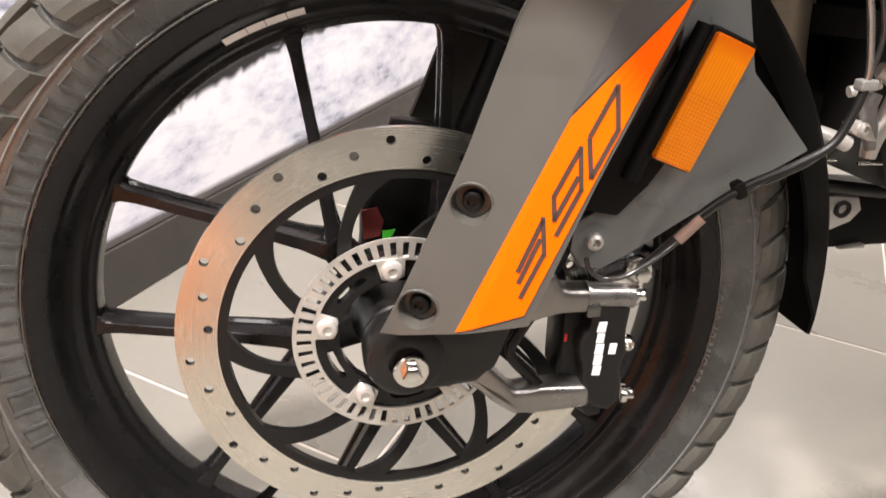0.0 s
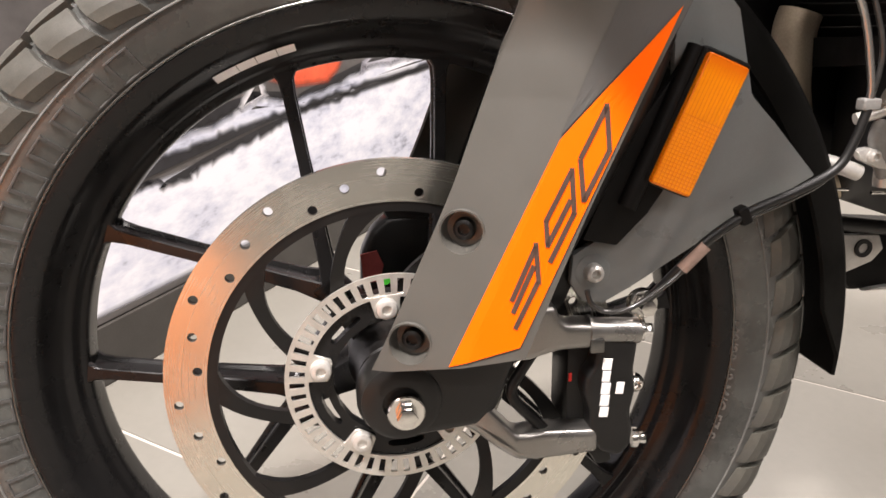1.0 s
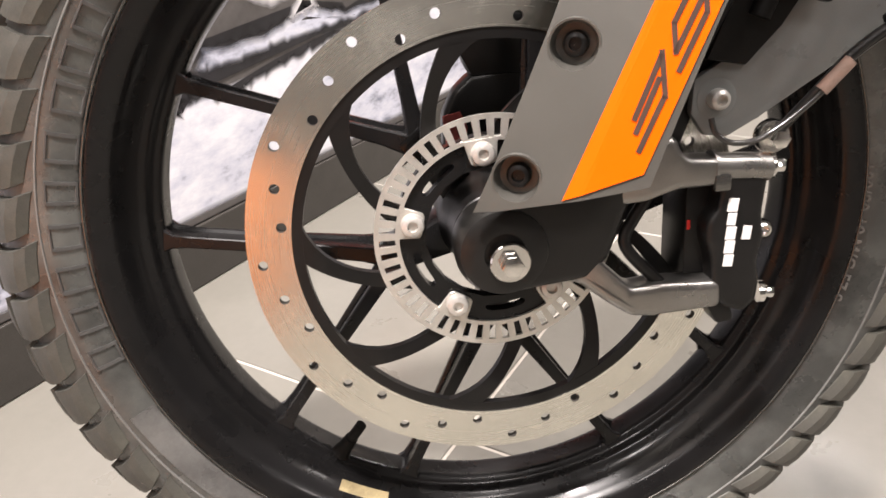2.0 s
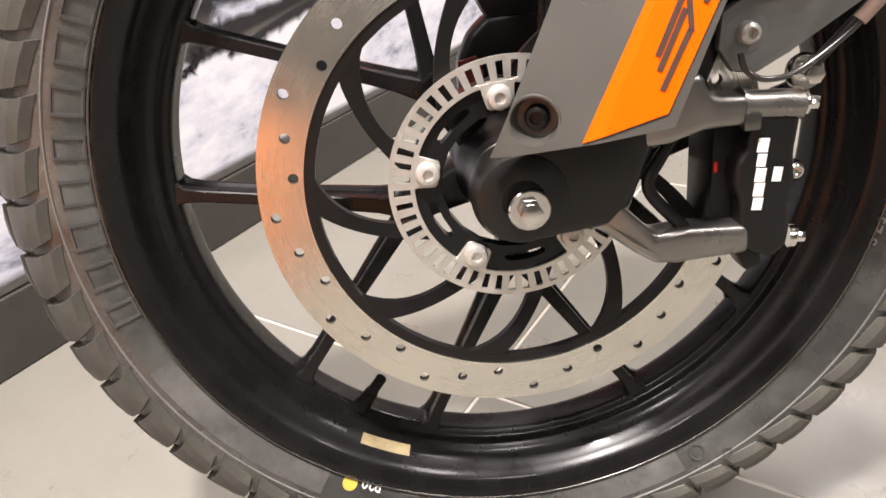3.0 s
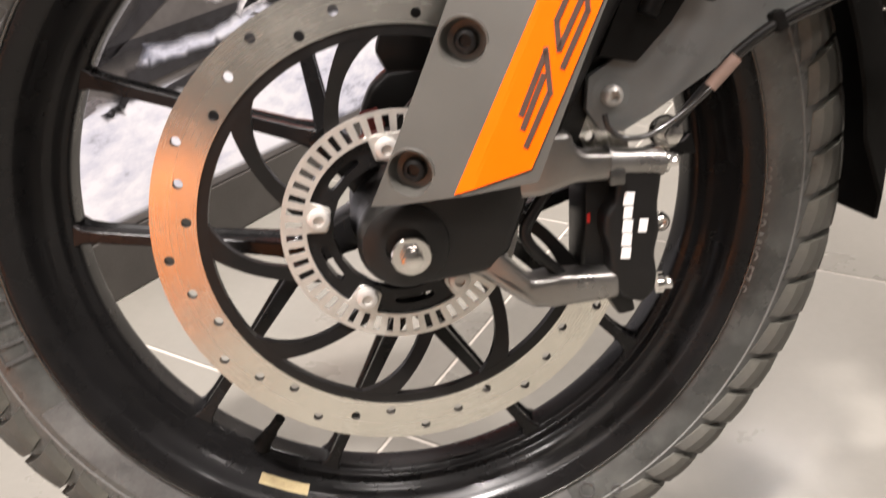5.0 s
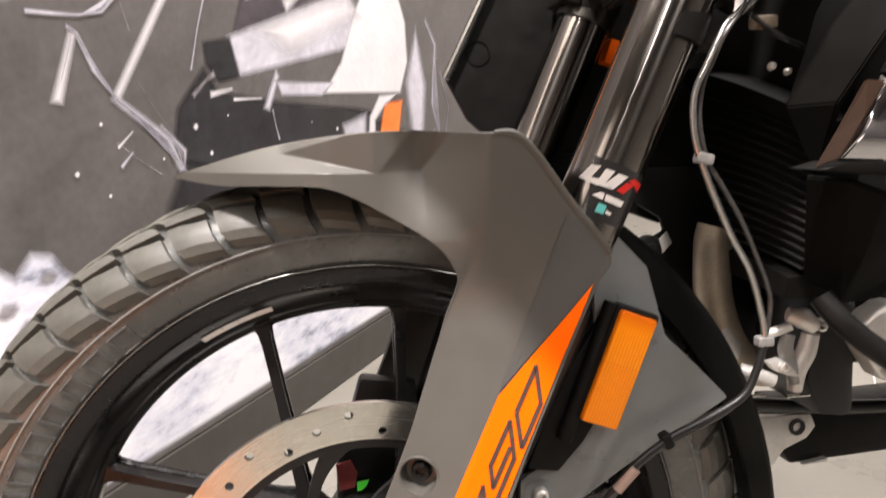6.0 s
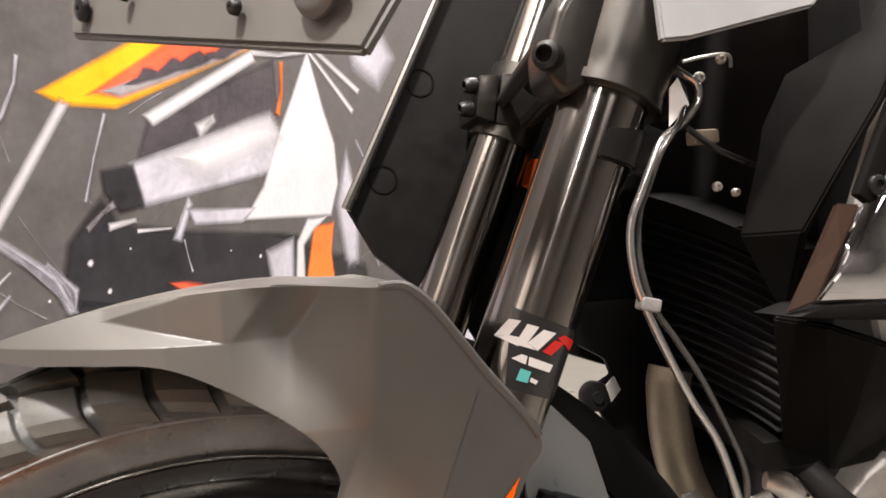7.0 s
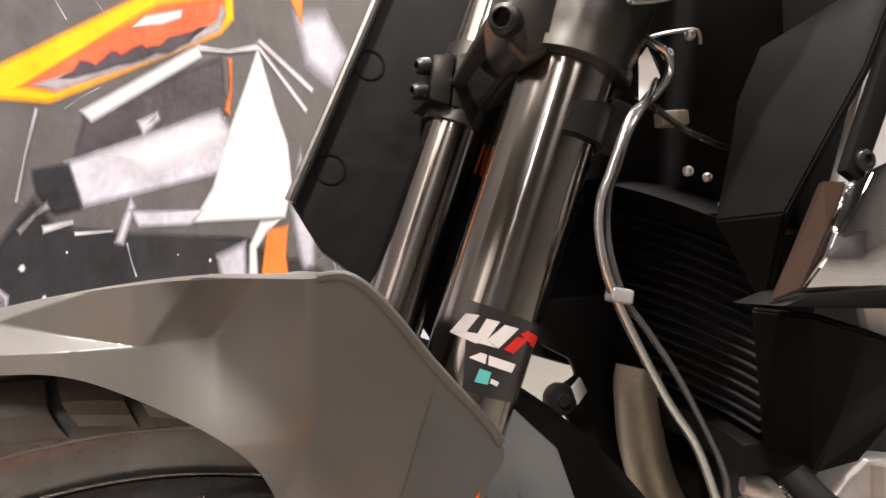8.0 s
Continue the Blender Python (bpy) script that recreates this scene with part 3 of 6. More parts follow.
def wall_text(name, body, d, r, size, material, label, lift=0.0006):
    """Words on the left sidewall, running clockwise with their tops outward."""
    cu = bpy.data.curves.new("words", "FONT")
    cu.body, cu.size, cu.resolution_u, cu.extrude = body, size, 3, 0.0007
    tmp = new("words", cu)
    bpy.context.view_layer.update()
    me = bpy.data.meshes.new_from_object(tmp.evaluated_get(bpy.context.evaluated_depsgraph_get()))
    bpy.data.objects.remove(tmp)
    bm = bmesh.new()
    bm.from_mesh(me)
    bpy.data.meshes.remove(me)
    for v in bm.verts:
        v.co = on_tyre(d - math.degrees(v.co.x / r), s_of(r + v.co.y), lift + v.co.z)
    bmesh.ops.recalc_face_normals(bm, faces=bm.faces)
    return part(name, bm, material, tyre, label, smooth=0)


wall_text("size_text", "100/90-19 M/C 57 S", 5.0, 0.2585, 0.0125, M["letter"], "raised tyre size lettering")
wall_text("code_text", "P20", -115.4, 0.2610, 0.0105, M["white"], "white stamped code")
dot = bmesh.new()
dot.faces.new([dot.verts.new(on_tyre(-120.8 + 1.25 * math.cos(k * 0.3927), s_of(0.2672 + 0.0056 * math.sin(k * 0.3927)), 0.0007)) for k in range(16)])
bmesh.ops.triangulate(dot, faces=dot.faces)
bmesh.ops.recalc_face_normals(dot, faces=dot.faces)
part("paint_dot", dot, M["yellow"], tyre, "round yellow paint dot", smooth=0)

# wheel rim with its spokes
RIM = [(0.2480, -0.0330), (0.2545, -0.0372), (0.2600, -0.0420), (0.2612, -0.0440), (0.2602, -0.0456), (0.2570, -0.0452), (0.2530, -0.0432), (0.2490, -0.0415), (0.2465, -0.0395), (0.2440, -0.0345), (0.2405, -0.0290), (0.2370, -0.0245), (0.2338, -0.0215), (0.2312, -0.0200), (0.2295, -0.0182), (0.2285, -0.0150), (0.2262, -0.0132), (0.2236, -0.0122), (0.2222, -0.0105), (0.2218, -0.0070)]
half_rim = RIM + [(r, -y) for r, y in reversed(RIM)]
wheel = part("wheel_rim", lathe(half_rim, 160), M["rim"], bike, "gloss black cast alloy wheel rim")


def spoke(outer, inner):
    """A tapered I-section spoke from the hub node to the rim."""
    p0 = Vector((0.074 * math.cos(radians(inner)), 0, 0.074 * math.sin(radians(inner))))
    p1 = Vector((0.2240 * math.cos(radians(outer)), 0, 0.2240 * math.sin(radians(outer))))
    d = (p1 - p0).normalized()
    side = Vector((-d.z, 0, d.x))
    bm = bmesh.new()
    rings = []
    for t, w, h in ((0, 0.0074, 0.018), (0.12, 0.0054, 0.015), (0.6, 0.0040, 0.0115), (0.9, 0.0042, 0.0115), (0.965, 0.0052, 0.012), (1.0, 0.0085, 0.0122)):
        c = p0.lerp(p1, t)
        sec = [(-w, -h), (-w * 0.8, -h * 1.06), (w * 0.8, -h * 1.06), (w, -h), (w, -h * 0.72), (w * 0.5, -h * 0.6), (w * 0.5, h * 0.6), (w, h * 0.72), (w, h), (-w, h), (-w, h * 0.72), (-w * 0.5, h * 0.6), (-w * 0.5, -h * 0.6), (-w, -h * 0.72)]
        rings.append([bm.verts.new(c + side * a + Vector((0, b, 0))) for a, b in sec])
    for p, q in zip(rings, rings[1:]):
        for k in range(len(p)):
            bm.faces.new((p[k], p[(k + 1) % len(p)], q[(k + 1) % len(p)], q[k]))
    bm.faces.new(rings[0])
    bm.faces.new(rings[-1])
    bmesh.ops.recalc_face_normals(bm, faces=bm.faces)
    return bm


one, two = part("spoke", spoke(151.5, 131.5), M["rim"], wheel, smooth=30), part("spoke", spoke(107.5, 126.5), M["rim"], wheel, smooth=30)
for k in range(1, 5):
    again(one, turn(72 * k))
    again(two, turn(72 * k))
HUB = [(0.012, -0.062), (0.024, -0.062), (0.0285, -0.058), (0.0300, -0.034), (0.034, -0.024), (0.034, 0.024), (0.030, 0.034), (0.0285, 0.048), (0.012, 0.05)]
hub = part("hub", lathe(HUB, 64), M["matt"], bike, "gloss black wheel hub")
arm = part("hub_arm", plate([(0.026, -0.014), (0.050, -0.011), (0.062, -0.010), (0.080, -0.010), (0.080, 0.010), (0.062, 0.010), (0.050, 0.011), (0.026, 0.014)], -0.02, 0.02, 0.003), M["rim"], hub, matrix=turn(129))
for k in range(1, 5):
    again(arm, turn(129 + 72 * k))


# brake disc with its rows of holes
def pierced(r0, r1, count, hole, y0, y1, first, start=0, stop=None, bm=None):
    """An annulus of equal sectors, each with one hole; hole(k) gives the hole's sixteen corners as (angle, radius)."""
    bm = bm or bmesh.new()
    stepd = 360 / count
    for k in range(start, count if stop is None else stop):
        c = first + k * stepd
        lo, hi = c - stepd / 2, c + stepd / 2
        rim = [(lo + stepd * i / 4, r0) for i in range(4)] + [(hi, r0 + (r1 - r0) * i / 4) for i in range(4)] + [(hi - stepd * i / 4, r1) for i in range(4)] + [(lo, r1 - (r1 - r0) * i / 4) for i in range(4)]
        inner = hole(k, c)
        rings = []
        for y in (y0, y1):
            rings.append(([bm.verts.new((r * math.cos(radians(a)), y, r * math.sin(radians(a)))) for a, r in rim], [bm.verts.new((r * math.cos(radians(a)), y, r * math.sin(radians(a)))) for a, r in inner]))
        (fo, fi), (bo, bi) = rings
        for i in range(16):
            j = (i + 1) % 16
            bm.faces.new((fo[i], fo[j], fi[j], fi[i]))
            bm.faces.new((bo[i], bo[j], bi[j], bi[i]))
            bm.faces.new((fi[i], fi[j], bi[j], bi[i]))
            if i < 4 or 8 <= i < 12:
                bm.faces.new((fo[i], fo[j], bo[j], bo[i]))
    bmesh.ops.remove_doubles(bm, verts=bm.verts, dist=0.00002)
    bmesh.ops.recalc_face_normals(bm, faces=bm.faces)
    return bm


def round_hole(k, c):
    r = (0.1512, 0.1440, 0.1375)[k % 3]
    return [(c + math.degrees(0.0033 * math.cos(u) / r), r + 0.0033 * math.sin(u)) for u in (radians(-135 + 22.5 * i) for i in range(16))]


disc = part("brake_disc", pierced(0.1312, 0.1600, 36, round_hole, -0.0600, -0.0550, 92.2), M["steel"], bike, "drilled steel brake disc with a brushed face", smooth=30)
disc.data.materials.append(M["bore"])
for f in disc.data.polygons:
    if abs(f.normal.y) < 0.3 and 0.133 < math.hypot(f.center.x, f.center.z) < 0.158:
        f.material_index = 1
carrier = part("disc_carrier", lathe([(0.1245, -0.0592), (0.1320, -0.0592), (0.1320, -0.0535), (0.1245, -0.0535)], 128), M["matt"], bike, "matt black disc carrier with curved arms")


def carrier_arm():
    bm = bmesh.new()
    rows = []
    for i in range(13):
        t = i / 12
        r = 0.1275 - 0.064 * t
        mid = 30 * t ** 0.85
        w = math.degrees((0.0050 + 0.0085 * (1 - t) ** 5 + 0.003 * t ** 4) / r)
        row = []
        sink = 0.0068 * ease(t, 0.15, 0.8)
        for a, y in ((mid - w, sink - 0.0590), (mid + w, sink - 0.0590), (mid + w, sink - 0.0535), (mid - w, sink - 0.0535)):
            row.append(bm.verts.new((r * math.cos(radians(a)), y, r * math.sin(radians(a)))))
        rows.append(row)
    for p, q in zip(rows, rows[1:]):
        for k in range(4):
            bm.faces.new((p[k], p[(k + 1) % 4], q[(k + 1) % 4], q[k]))
    bm.faces.new(rows[0])
    bm.faces.new(rows[-1])
    bmesh.ops.recalc_face_normals(bm, faces=bm.faces)
    return bm


curved = part("arm", carrier_arm(), M["matt"], carrier, smooth=40, matrix=turn(176))
for k in range(1, 9):
    again(curved, turn(176 + 40 * k))


def oval_slot(k, c):
    pts = []
    for i in range(16):
        u = radians(-135 + 22.5 * i)
        pts.append((c + 15 * math.copysign(abs(math.cos(u)) ** 0.5, math.cos(u)), 0.0535 + 0.0028 * math.copysign(abs(math.sin(u)) ** 0.7, math.sin(u))))
    return pts


inner_ring = part("inner_ring", pierced(0.0455, 0.0665, 5, oval_slot, -0.0530, -0.0440, 204), M["rim"], carrier, smooth=40)


# toothed wheel-speed ring
def slot_hole(k, c):
    half, r0, r1 = 1.75, 0.0655, 0.0763
    side = [(c - half + half * i / 2, r0) for i in range(4)] + [(c + half, r0 + (r1 - r0) * i / 4) for i in range(4)] + [(c + half - half * i / 2, r1) for i in range(4)] + [(c - half, r1 - (r1 - r0) * i / 4) for i in range(4)]
    return side


ring = part("speed_sensor_ring", pierced(0.0628, 0.0795, 50, slot_hole, -0.0560, -0.0537, 0), M["zinc"], bike, "slotted zinc wheel speed ring", smooth=30)
lug = part("lug", plate([(0.0475, -0.006), (0.049, -0.0085), (0.0545, -0.0095), (0.061, -0.0105), (0.0645, -0.0135), (0.0645, 0.0135), (0.061, 0.0105), (0.0545, 0.0095), (0.049, 0.0085), (0.0475, 0.006)], -0.0561, -0.0538, 0.0004, 1), M["zinc"], ring, matrix=turn(168))
screw = part("screw", bolt_mesh(0.0078, 0.005), M["alloy"], ring, "zinc button-head screw", matrix=turn(168) @ Matrix.Translation((0.0548, -0.0561, 0)))
for k in range(1, 5):
    again(lug, turn(168 + 72 * k))
    again(screw, turn(168 + 72 * k) @ Matrix.Translation((0.0548, -0.0561, 0)))

# axle and its bolt
axle = part("axle_bolt", bolt_mesh(0.0128, 0.014, hexa=True), M["chrome"], bike, "polished steel axle bolt", matrix=Matrix.Translation((0.0025, -0.0940, -0.0045)))

# added metal ring that serves as the highlight along the gloss black rim edge
part("rim_lip", lathe([(0.2622 + 0.0009 * math.cos(k * 0.7854), -0.0450 + 0.0009 * math.sin(k * 0.7854)) for k in range(8)], 160), M["satin"], wheel, "thin bright ring added as the highlight on the rim edge", smooth=60)

# valve and balance label in the rim
valve = part("valve_stem", pipe([(0.2225, -0.010, 0), (0.214, -0.012, 0), (0.204, -0.015, 0), (0.2035, -0.015, 0), (0.188, -0.019, 0)], [0.0075, 0.0058, 0.0052, 0.0042, 0.0042], 16, 4), M["black"], wheel, "black rubber valve stem with cap", matrix=turn(-123.5))
part("rim_label", lathe([(0.2408, -0.0300), (0.2358, -0.0238), (0.2354, -0.0230), (0.2403, -0.0288)], 10, start=-121.5, end=-112), M["gold"], wheel, "yellowed foil label")
for d0, d1 in ((104.0, 106.95), (107.05, 110.45), (110.55, 113.65), (113.75, 117.8)):
    part("rim_mark", lathe([(0.2396, -0.0291), (0.2352, -0.0236), (0.2348, -0.0226), (0.2390, -0.0280)], 6, start=d0, end=d1), M["rim_white"], wheel, "white printed rim mark")


# ---- front fender with the fork guards ----
def crease_x(z):
    """Where the fender's flat front face begins, at height z."""
    return 0.025 + 0.875 * max(0.0, min(z, 0.362) - 0.332)


def guard_y(x, z):
    """How far out the moulding stands."""
    u = (x + 0.019 - 0.43 * (z - 0.031)) * 0.92        # from the front edge, across the fork
    ridge = 0.047
    low = -0.0985 - 0.0215 * min(max(u / ridge, 0), 1) - (0.0065 * (u - ridge) / 0.03 if u > ridge else 0)
    low -= 0.009 * min(max((0.20 - z) / 0.16, 0), 1)
    x0, x1 = crease_x(z), 0.088 + 0.12 * (z - 0.26)
    high = -0.099 - 0.022 * min(max((x - x0) / (x1 - x0), 0), 1)
    t = ease(z, 0.225, 0.300)
    return low * (1 - t) + high * t


FRONT = [(-0.0195, 0.031), (0.0285, 0.135), (0.0465, 0.180), (0.0640, 0.2265), (0.0722, 0.247), (0.0730, 0.261), (0.061, 0.281), (0.033, 0.301), (-0.006, 0.3225), (-0.044, 0.3265), (-0.084, 0.3280), (-0.119, 0.3345)]
BACK = [(0.0735, 0.046), (0.1090, 0.130), (0.1315, 0.178), (0.1555, 0.229), (0.1668, 0.251), (0.1765, 0.2695), (0.1500, 0.308), (0.1190, 0.350), (0.0930, 0.3545), (0.031, 0.3590), (-0.045, 0.3530), (-0.119, 0.3355)]


def roll_in(x, z):
    """How far the fender's side leans in: a beak with a lip, a steep upper side and a hollow facet behind it."""
    lip = 0.3375 - 0.044 * (x + 0.10)
    hollow = 0.3480 - 0.262 * (x + 0.038)
    crown = 0.3480 + 0.235 * (x + 0.038)
    if x < -0.038:
        nose = 1.15 * max(0.0, z - lip)
    else:
        hollow = max(hollow, lip)
        nose = 1.15 * max(0.0, min(z, hollow) - lip) - 0.12 * max(0.0, min(z, crown) - hollow) + 1.15 * max(0.0, z - crown)
    x0 = crease_x(z)
    plain = 0.34 * max(0.0, z - 0.285) * (1 - min(max((x - 0.05) / 0.045, 0), 1))
    t = min(max((x - x0) / 0.03, 0), 1)
    return nose * (1 - t) + plain * t


def narrow(x):
    """The beak draws together towards its tip."""
    return 1 - 0.72 * min(max(-0.005 - x, 0) / 0.115, 1) ** 1.4


def thicken(bm, thick):
    """Gives an open sheet its thickness, inward along its normals."""
    bmesh.ops.recalc_face_normals(bm, faces=bm.faces)
    bm.normal_update()
    verts, faces = list(bm.verts), list(bm.faces)
    rim = [e for e in bm.edges if len(e.link_faces) == 1]
    twin = {v: bm.verts.new(v.co - v.normal * thick) for v in verts}
    for f in faces:
        bm.faces.new([twin[v] for v in reversed(f.verts)])
    for e in rim:
        a, b = e.verts
        bm.faces.new((a, b, twin[b], twin[a]))
    bmesh.ops.recalc_face_normals(bm, faces=bm.faces)
    return bm


FINE = 22


def fender_mesh():
    bm = bmesh.new()
    sides = []
    front, back = [smooth_line([(x, 0, z) for x, z in c], FINE) for c in (FRONT, BACK)]
    cols = 84
    for sign in (-1, 1):
        rows = []
        for p, q in zip(front, back):
            row = []
            for j in range(cols + 1):
                v = p.lerp(q, j / cols)
                row.append(bm.verts.new((v.x, sign * narrow(v.x) * (-roll_in(v.x, v.z) - guard_y(v.x, v.z)), v.z)))
            rows.append(row)
        for p, q in zip(rows, rows[1:]):
            for j in range(cols):
                bm.faces.new((p[j], p[j + 1], q[j + 1], q[j]))
        sides.append(rows)
    first = 7 * FINE                                           # the crown begins where the upper edge turns level
    prev = None
    for i in range(first, len(front)):
        a, b = sides[0][i][-1], sides[1][i][-1]
        arc = [a]
        for k in range(1, 10):
            t = k / 10
            p = a.co.lerp(b.co, t)
            p.z += 0.001 * math.sin(math.pi * t) ** 0.6 * min(1.0, (len(front) - 1 - i) / 40)
            arc.append(bm.verts.new(p))
        arc.append(b)
        if prev:
            for k in range(10):
                bm.faces.new((prev[k], prev[k + 1], arc[k + 1], arc[k]))
        prev = arc
    return thicken(bm, 0.0032)


def edge_line():
    """The fender's rear edge, from the crown to the tip."""
    pts = smooth_line([(x, 0, z) for x, z in BACK], 5)[5 * 5:7 * 5 + 5]
    return [(p.x, guard_y(p.x, p.z) + roll_in(p.x, p.z) + 0.001, p.z) for p in pts]


fender = part("front_fender", fender_mesh(), M["grey"], bike, "grey moulded front fender with integral fork guards", smooth=38)


part("rolled_edge", pipe(edge_line(), 0.0023, 10, 2), M["grey"], fender, "rolled edge")


def guard_patch(points, lift, depth=0.0, grid=10):
    """A film laid on the guard: four corners in x and z, following its face."""
    bm = bmesh.new()
    a, b, c, d = [Vector((x, 0, z)) for x, z in points]
    rows = []
    for i in range(grid + 1):
        p, q = a.lerp(d, i / grid), b.lerp(c, i / grid)
        rows.append([bm.verts.new((v.x, guard_y(v.x, v.z) - lift, v.z)) for v in (p.lerp(q, j / grid) for j in range(grid + 1))])
    for p, q in zip(rows, rows[1:]):
        for j in range(grid):
            bm.faces.new((p[j], p[j + 1], q[j + 1], q[j]))
    bmesh.ops.recalc_face_normals(bm, faces=bm.faces)
    return bm


sticker = part("orange_sticker", guard_patch([(0.0272, 0.0402), (0.0700, 0.0535), (0.1630, 0.2510), (0.0950, 0.1775)], 0.0010, grid=16), M["orange"], fender, "bright orange film with dark digits", smooth=0)
part("dark_film", guard_patch([(0.0955, 0.1795), (0.1635, 0.2525), (0.1738, 0.2690), (0.1475, 0.2985)], 0.0008, grid=12), M["dark_grey"], fender, "dark grey film", smooth=0)
DIGITS = {
    "three": [((0.0654, 0.0822), (0.0803, 0.1157)), ((0.0802, 0.1177), (0.0816, 0.0927)), ((0.0812, 0.0941), (0.0672, 0.0652)), ((0.066, 0.0749), (0.079, 0.1041))],
    "nine": [((0.086, 0.1298), (0.1011, 0.1593)), ((0.1014, 0.1613), (0.1026, 0.134)), ((0.1025, 0.135), (0.0882, 0.1058)), ((0.0864, 0.1308), (0.0871, 0.1148)), ((0.087, 0.1158), (0.1007, 0.143))],
    "zero": [((0.1063, 0.1665), (0.121, 0.1957)), ((0.1213, 0.1977), (0.1228, 0.1704)), ((0.1228, 0.1714), (0.1081, 0.1422)), ((0.1063, 0.1662), (0.1081, 0.1415))],
}


def stroke(p, q, w):
    """A printed line on the guard."""
    (x0, z0), (x1, z1) = p, q
    d = Vector((x1 - x0, z1 - z0)).normalized()
    nx, nz = -d.y * w, d.x * w
    return guard_patch([(x0 - nx, z0 - nz), (x0 + nx, z0 + nz), (x1 + nx, z1 + nz), (x1 - nx, z1 - nz)], 0.0016, grid=5)


for name, lines in DIGITS.items():
    part("digit_" + name, merged(*[stroke(p, q, 0.0014) for p, q in lines]), M["digit"], sticker, "dark outlined digit " + name, smooth=0)


# sunk screws of the guard
def cut(ob, cutters):
    """Cuts the given solids out of a mesh for good."""
    tools = []
    for bm in cutters:
        me = bpy.data.meshes.new("tool")
        bm.to_mesh(me)
        bm.free()
        t = new("tool", me)
        t.matrix_world = STAND
        md = ob.modifiers.new("cut", "BOOLEAN")
        md.operation, md.solver, md.object = "DIFFERENCE", "EXACT", t
        tools.append(t)
    bpy.context.view_layer.update()
    done = bpy.data.meshes.new_from_object(ob.evaluated_get(bpy.context.evaluated_depsgraph_get()))
    ob.modifiers.clear()
    ob.data = done
    for t in tools:
        bpy.data.objects.remove(t)


SCREWS = [(0.0385, 0.1215), (0.0045, 0.0515)]
LEAN_IN = Matrix.Rotation(radians(-20), 4, "Z")
cut(fender, [moved(lathe([(0.0001, 0.02), (0.0132, 0.02), (0.0132, -0.02), (0.0001, -0.02)], 40), Matrix.Translation((x, guard_y(x, z), z)) @ LEAN_IN) for x, z in SCREWS])
for x, z in SCREWS:
    at = Matrix.Translation((x, guard_y(x, z) - 0.0006, z)) @ LEAN_IN
    cup = part("screw_well", lathe([(0.0148, 0.0015), (0.0143, -0.0006), (0.0132, -0.0004), (0.0112, 0.011), (0.0001, 0.0115)], 40, closed=False), M["grey"], fender, "sunk round screw seat", matrix=at)
    part("screw", bolt_mesh(0.0072, 0.006, 0.5), M["matt"], fender, "black socket screw", matrix=at @ Matrix.Translation((0, 0.0112, 0)))

# ---- fork ----
def slab(corners, thick, bevel=0.0015):
    """A flat panel through the given corners in space."""
    bm = bmesh.new()
    vs = [Vector(c) for c in corners]
    nrm = (vs[1] - vs[0]).cross(vs[2] - vs[0]).normalized() * thick / 2
    a = [bm.verts.new(v + nrm) for v in vs]
    b = [bm.verts.new(v - nrm) for v in vs]
    n = len(vs)
    bm.faces.new(a)
    bm.faces.new(b)
    for i in range(n):
        bm.faces.new((a[i], a[(i + 1) % n], b[(i + 1) % n], b[i]))
    bmesh.ops.recalc_face_normals(bm, faces=bm.faces)
    if bevel:
        bmesh.ops.bevel(bm, geom=list(bm.edges), offset=bevel, segments=2, affect="EDGES")
    return bm


RAKE = 0.468


def fork(z, y=0.0, dx=0.0):
    """A place on the line of the fork legs at height z."""
    return Vector((0.214 + RAKE * (z - 0.38) + dx - (0.008 if y > 0 else 0), y, z))


for side, far in ((-1, False), (1, True)):
    y = side * 0.090
    tube = part("fork_tube", pipe([fork(0.22, y), fork(0.36, y), fork(0.66, y)], 0.0256 if side < 0 else 0.0240, 44, 3), M["tube"], bike, "dark polished fork tube")
    part("fork_leg", merged(pipe([fork(0.055, side * 0.078, 0.012), fork(0.10, side * 0.080, 0.008), fork(0.200, side * 0.088, 0.004), fork(0.232, y)], [0.022, 0.025, 0.0285, 0.0285], 32, 4), pipe([fork(0.230, y), fork(0.244, y)], [0.0275, 0.0262], 32, 2)), M["matt"], bike, "matt black lower fork leg")
near_clamp = part("fork_clamp", merged(pipe([fork(0.4465, -0.090), fork(0.4475, -0.090), fork(0.4525, -0.090), fork(0.4535, -0.090), fork(0.50, -0.090), fork(0.58, -0.090)], [0.0285, 0.0325, 0.0325, 0.0312, 0.034, 0.036], 40, 4), plate([(0.2035, 0.458), (0.212, 0.4475), (0.226, 0.452), (0.244, 0.478), (0.258, 0.520), (0.232, 0.524), (0.212, 0.496), (0.2035, 0.474)], -0.110, -0.076, 0.006, 3)), M["anodised"], bike, "black fork clamp")
part("clamp_bolt", bolt_mesh(0.0085, 0.010, 0.55), M["matt"], near_clamp, "black socket bolt", matrix=Matrix.Translation((0.207, -0.106, 0.470)) @ Matrix.Rotation(radians(-40), 4, "Z"))
far_clamp = part("fork_clamp", merged(plate([(0.2175, 0.501), (0.2115, 0.469), (0.2265, 0.4635), (0.2345, 0.501)], 0.062, 0.118, 0.003), plate([(0.2275, 0.463), (0.244, 0.458), (0.270, 0.480), (0.272, 0.503), (0.2355, 0.5015)], 0.0625, 0.118, 0.003), pipe([fork(0.449, 0.090), fork(0.505, 0.090)], [0.0275, 0.0275], 32, 3)), M["anodised"], bike, "black fork clamp")
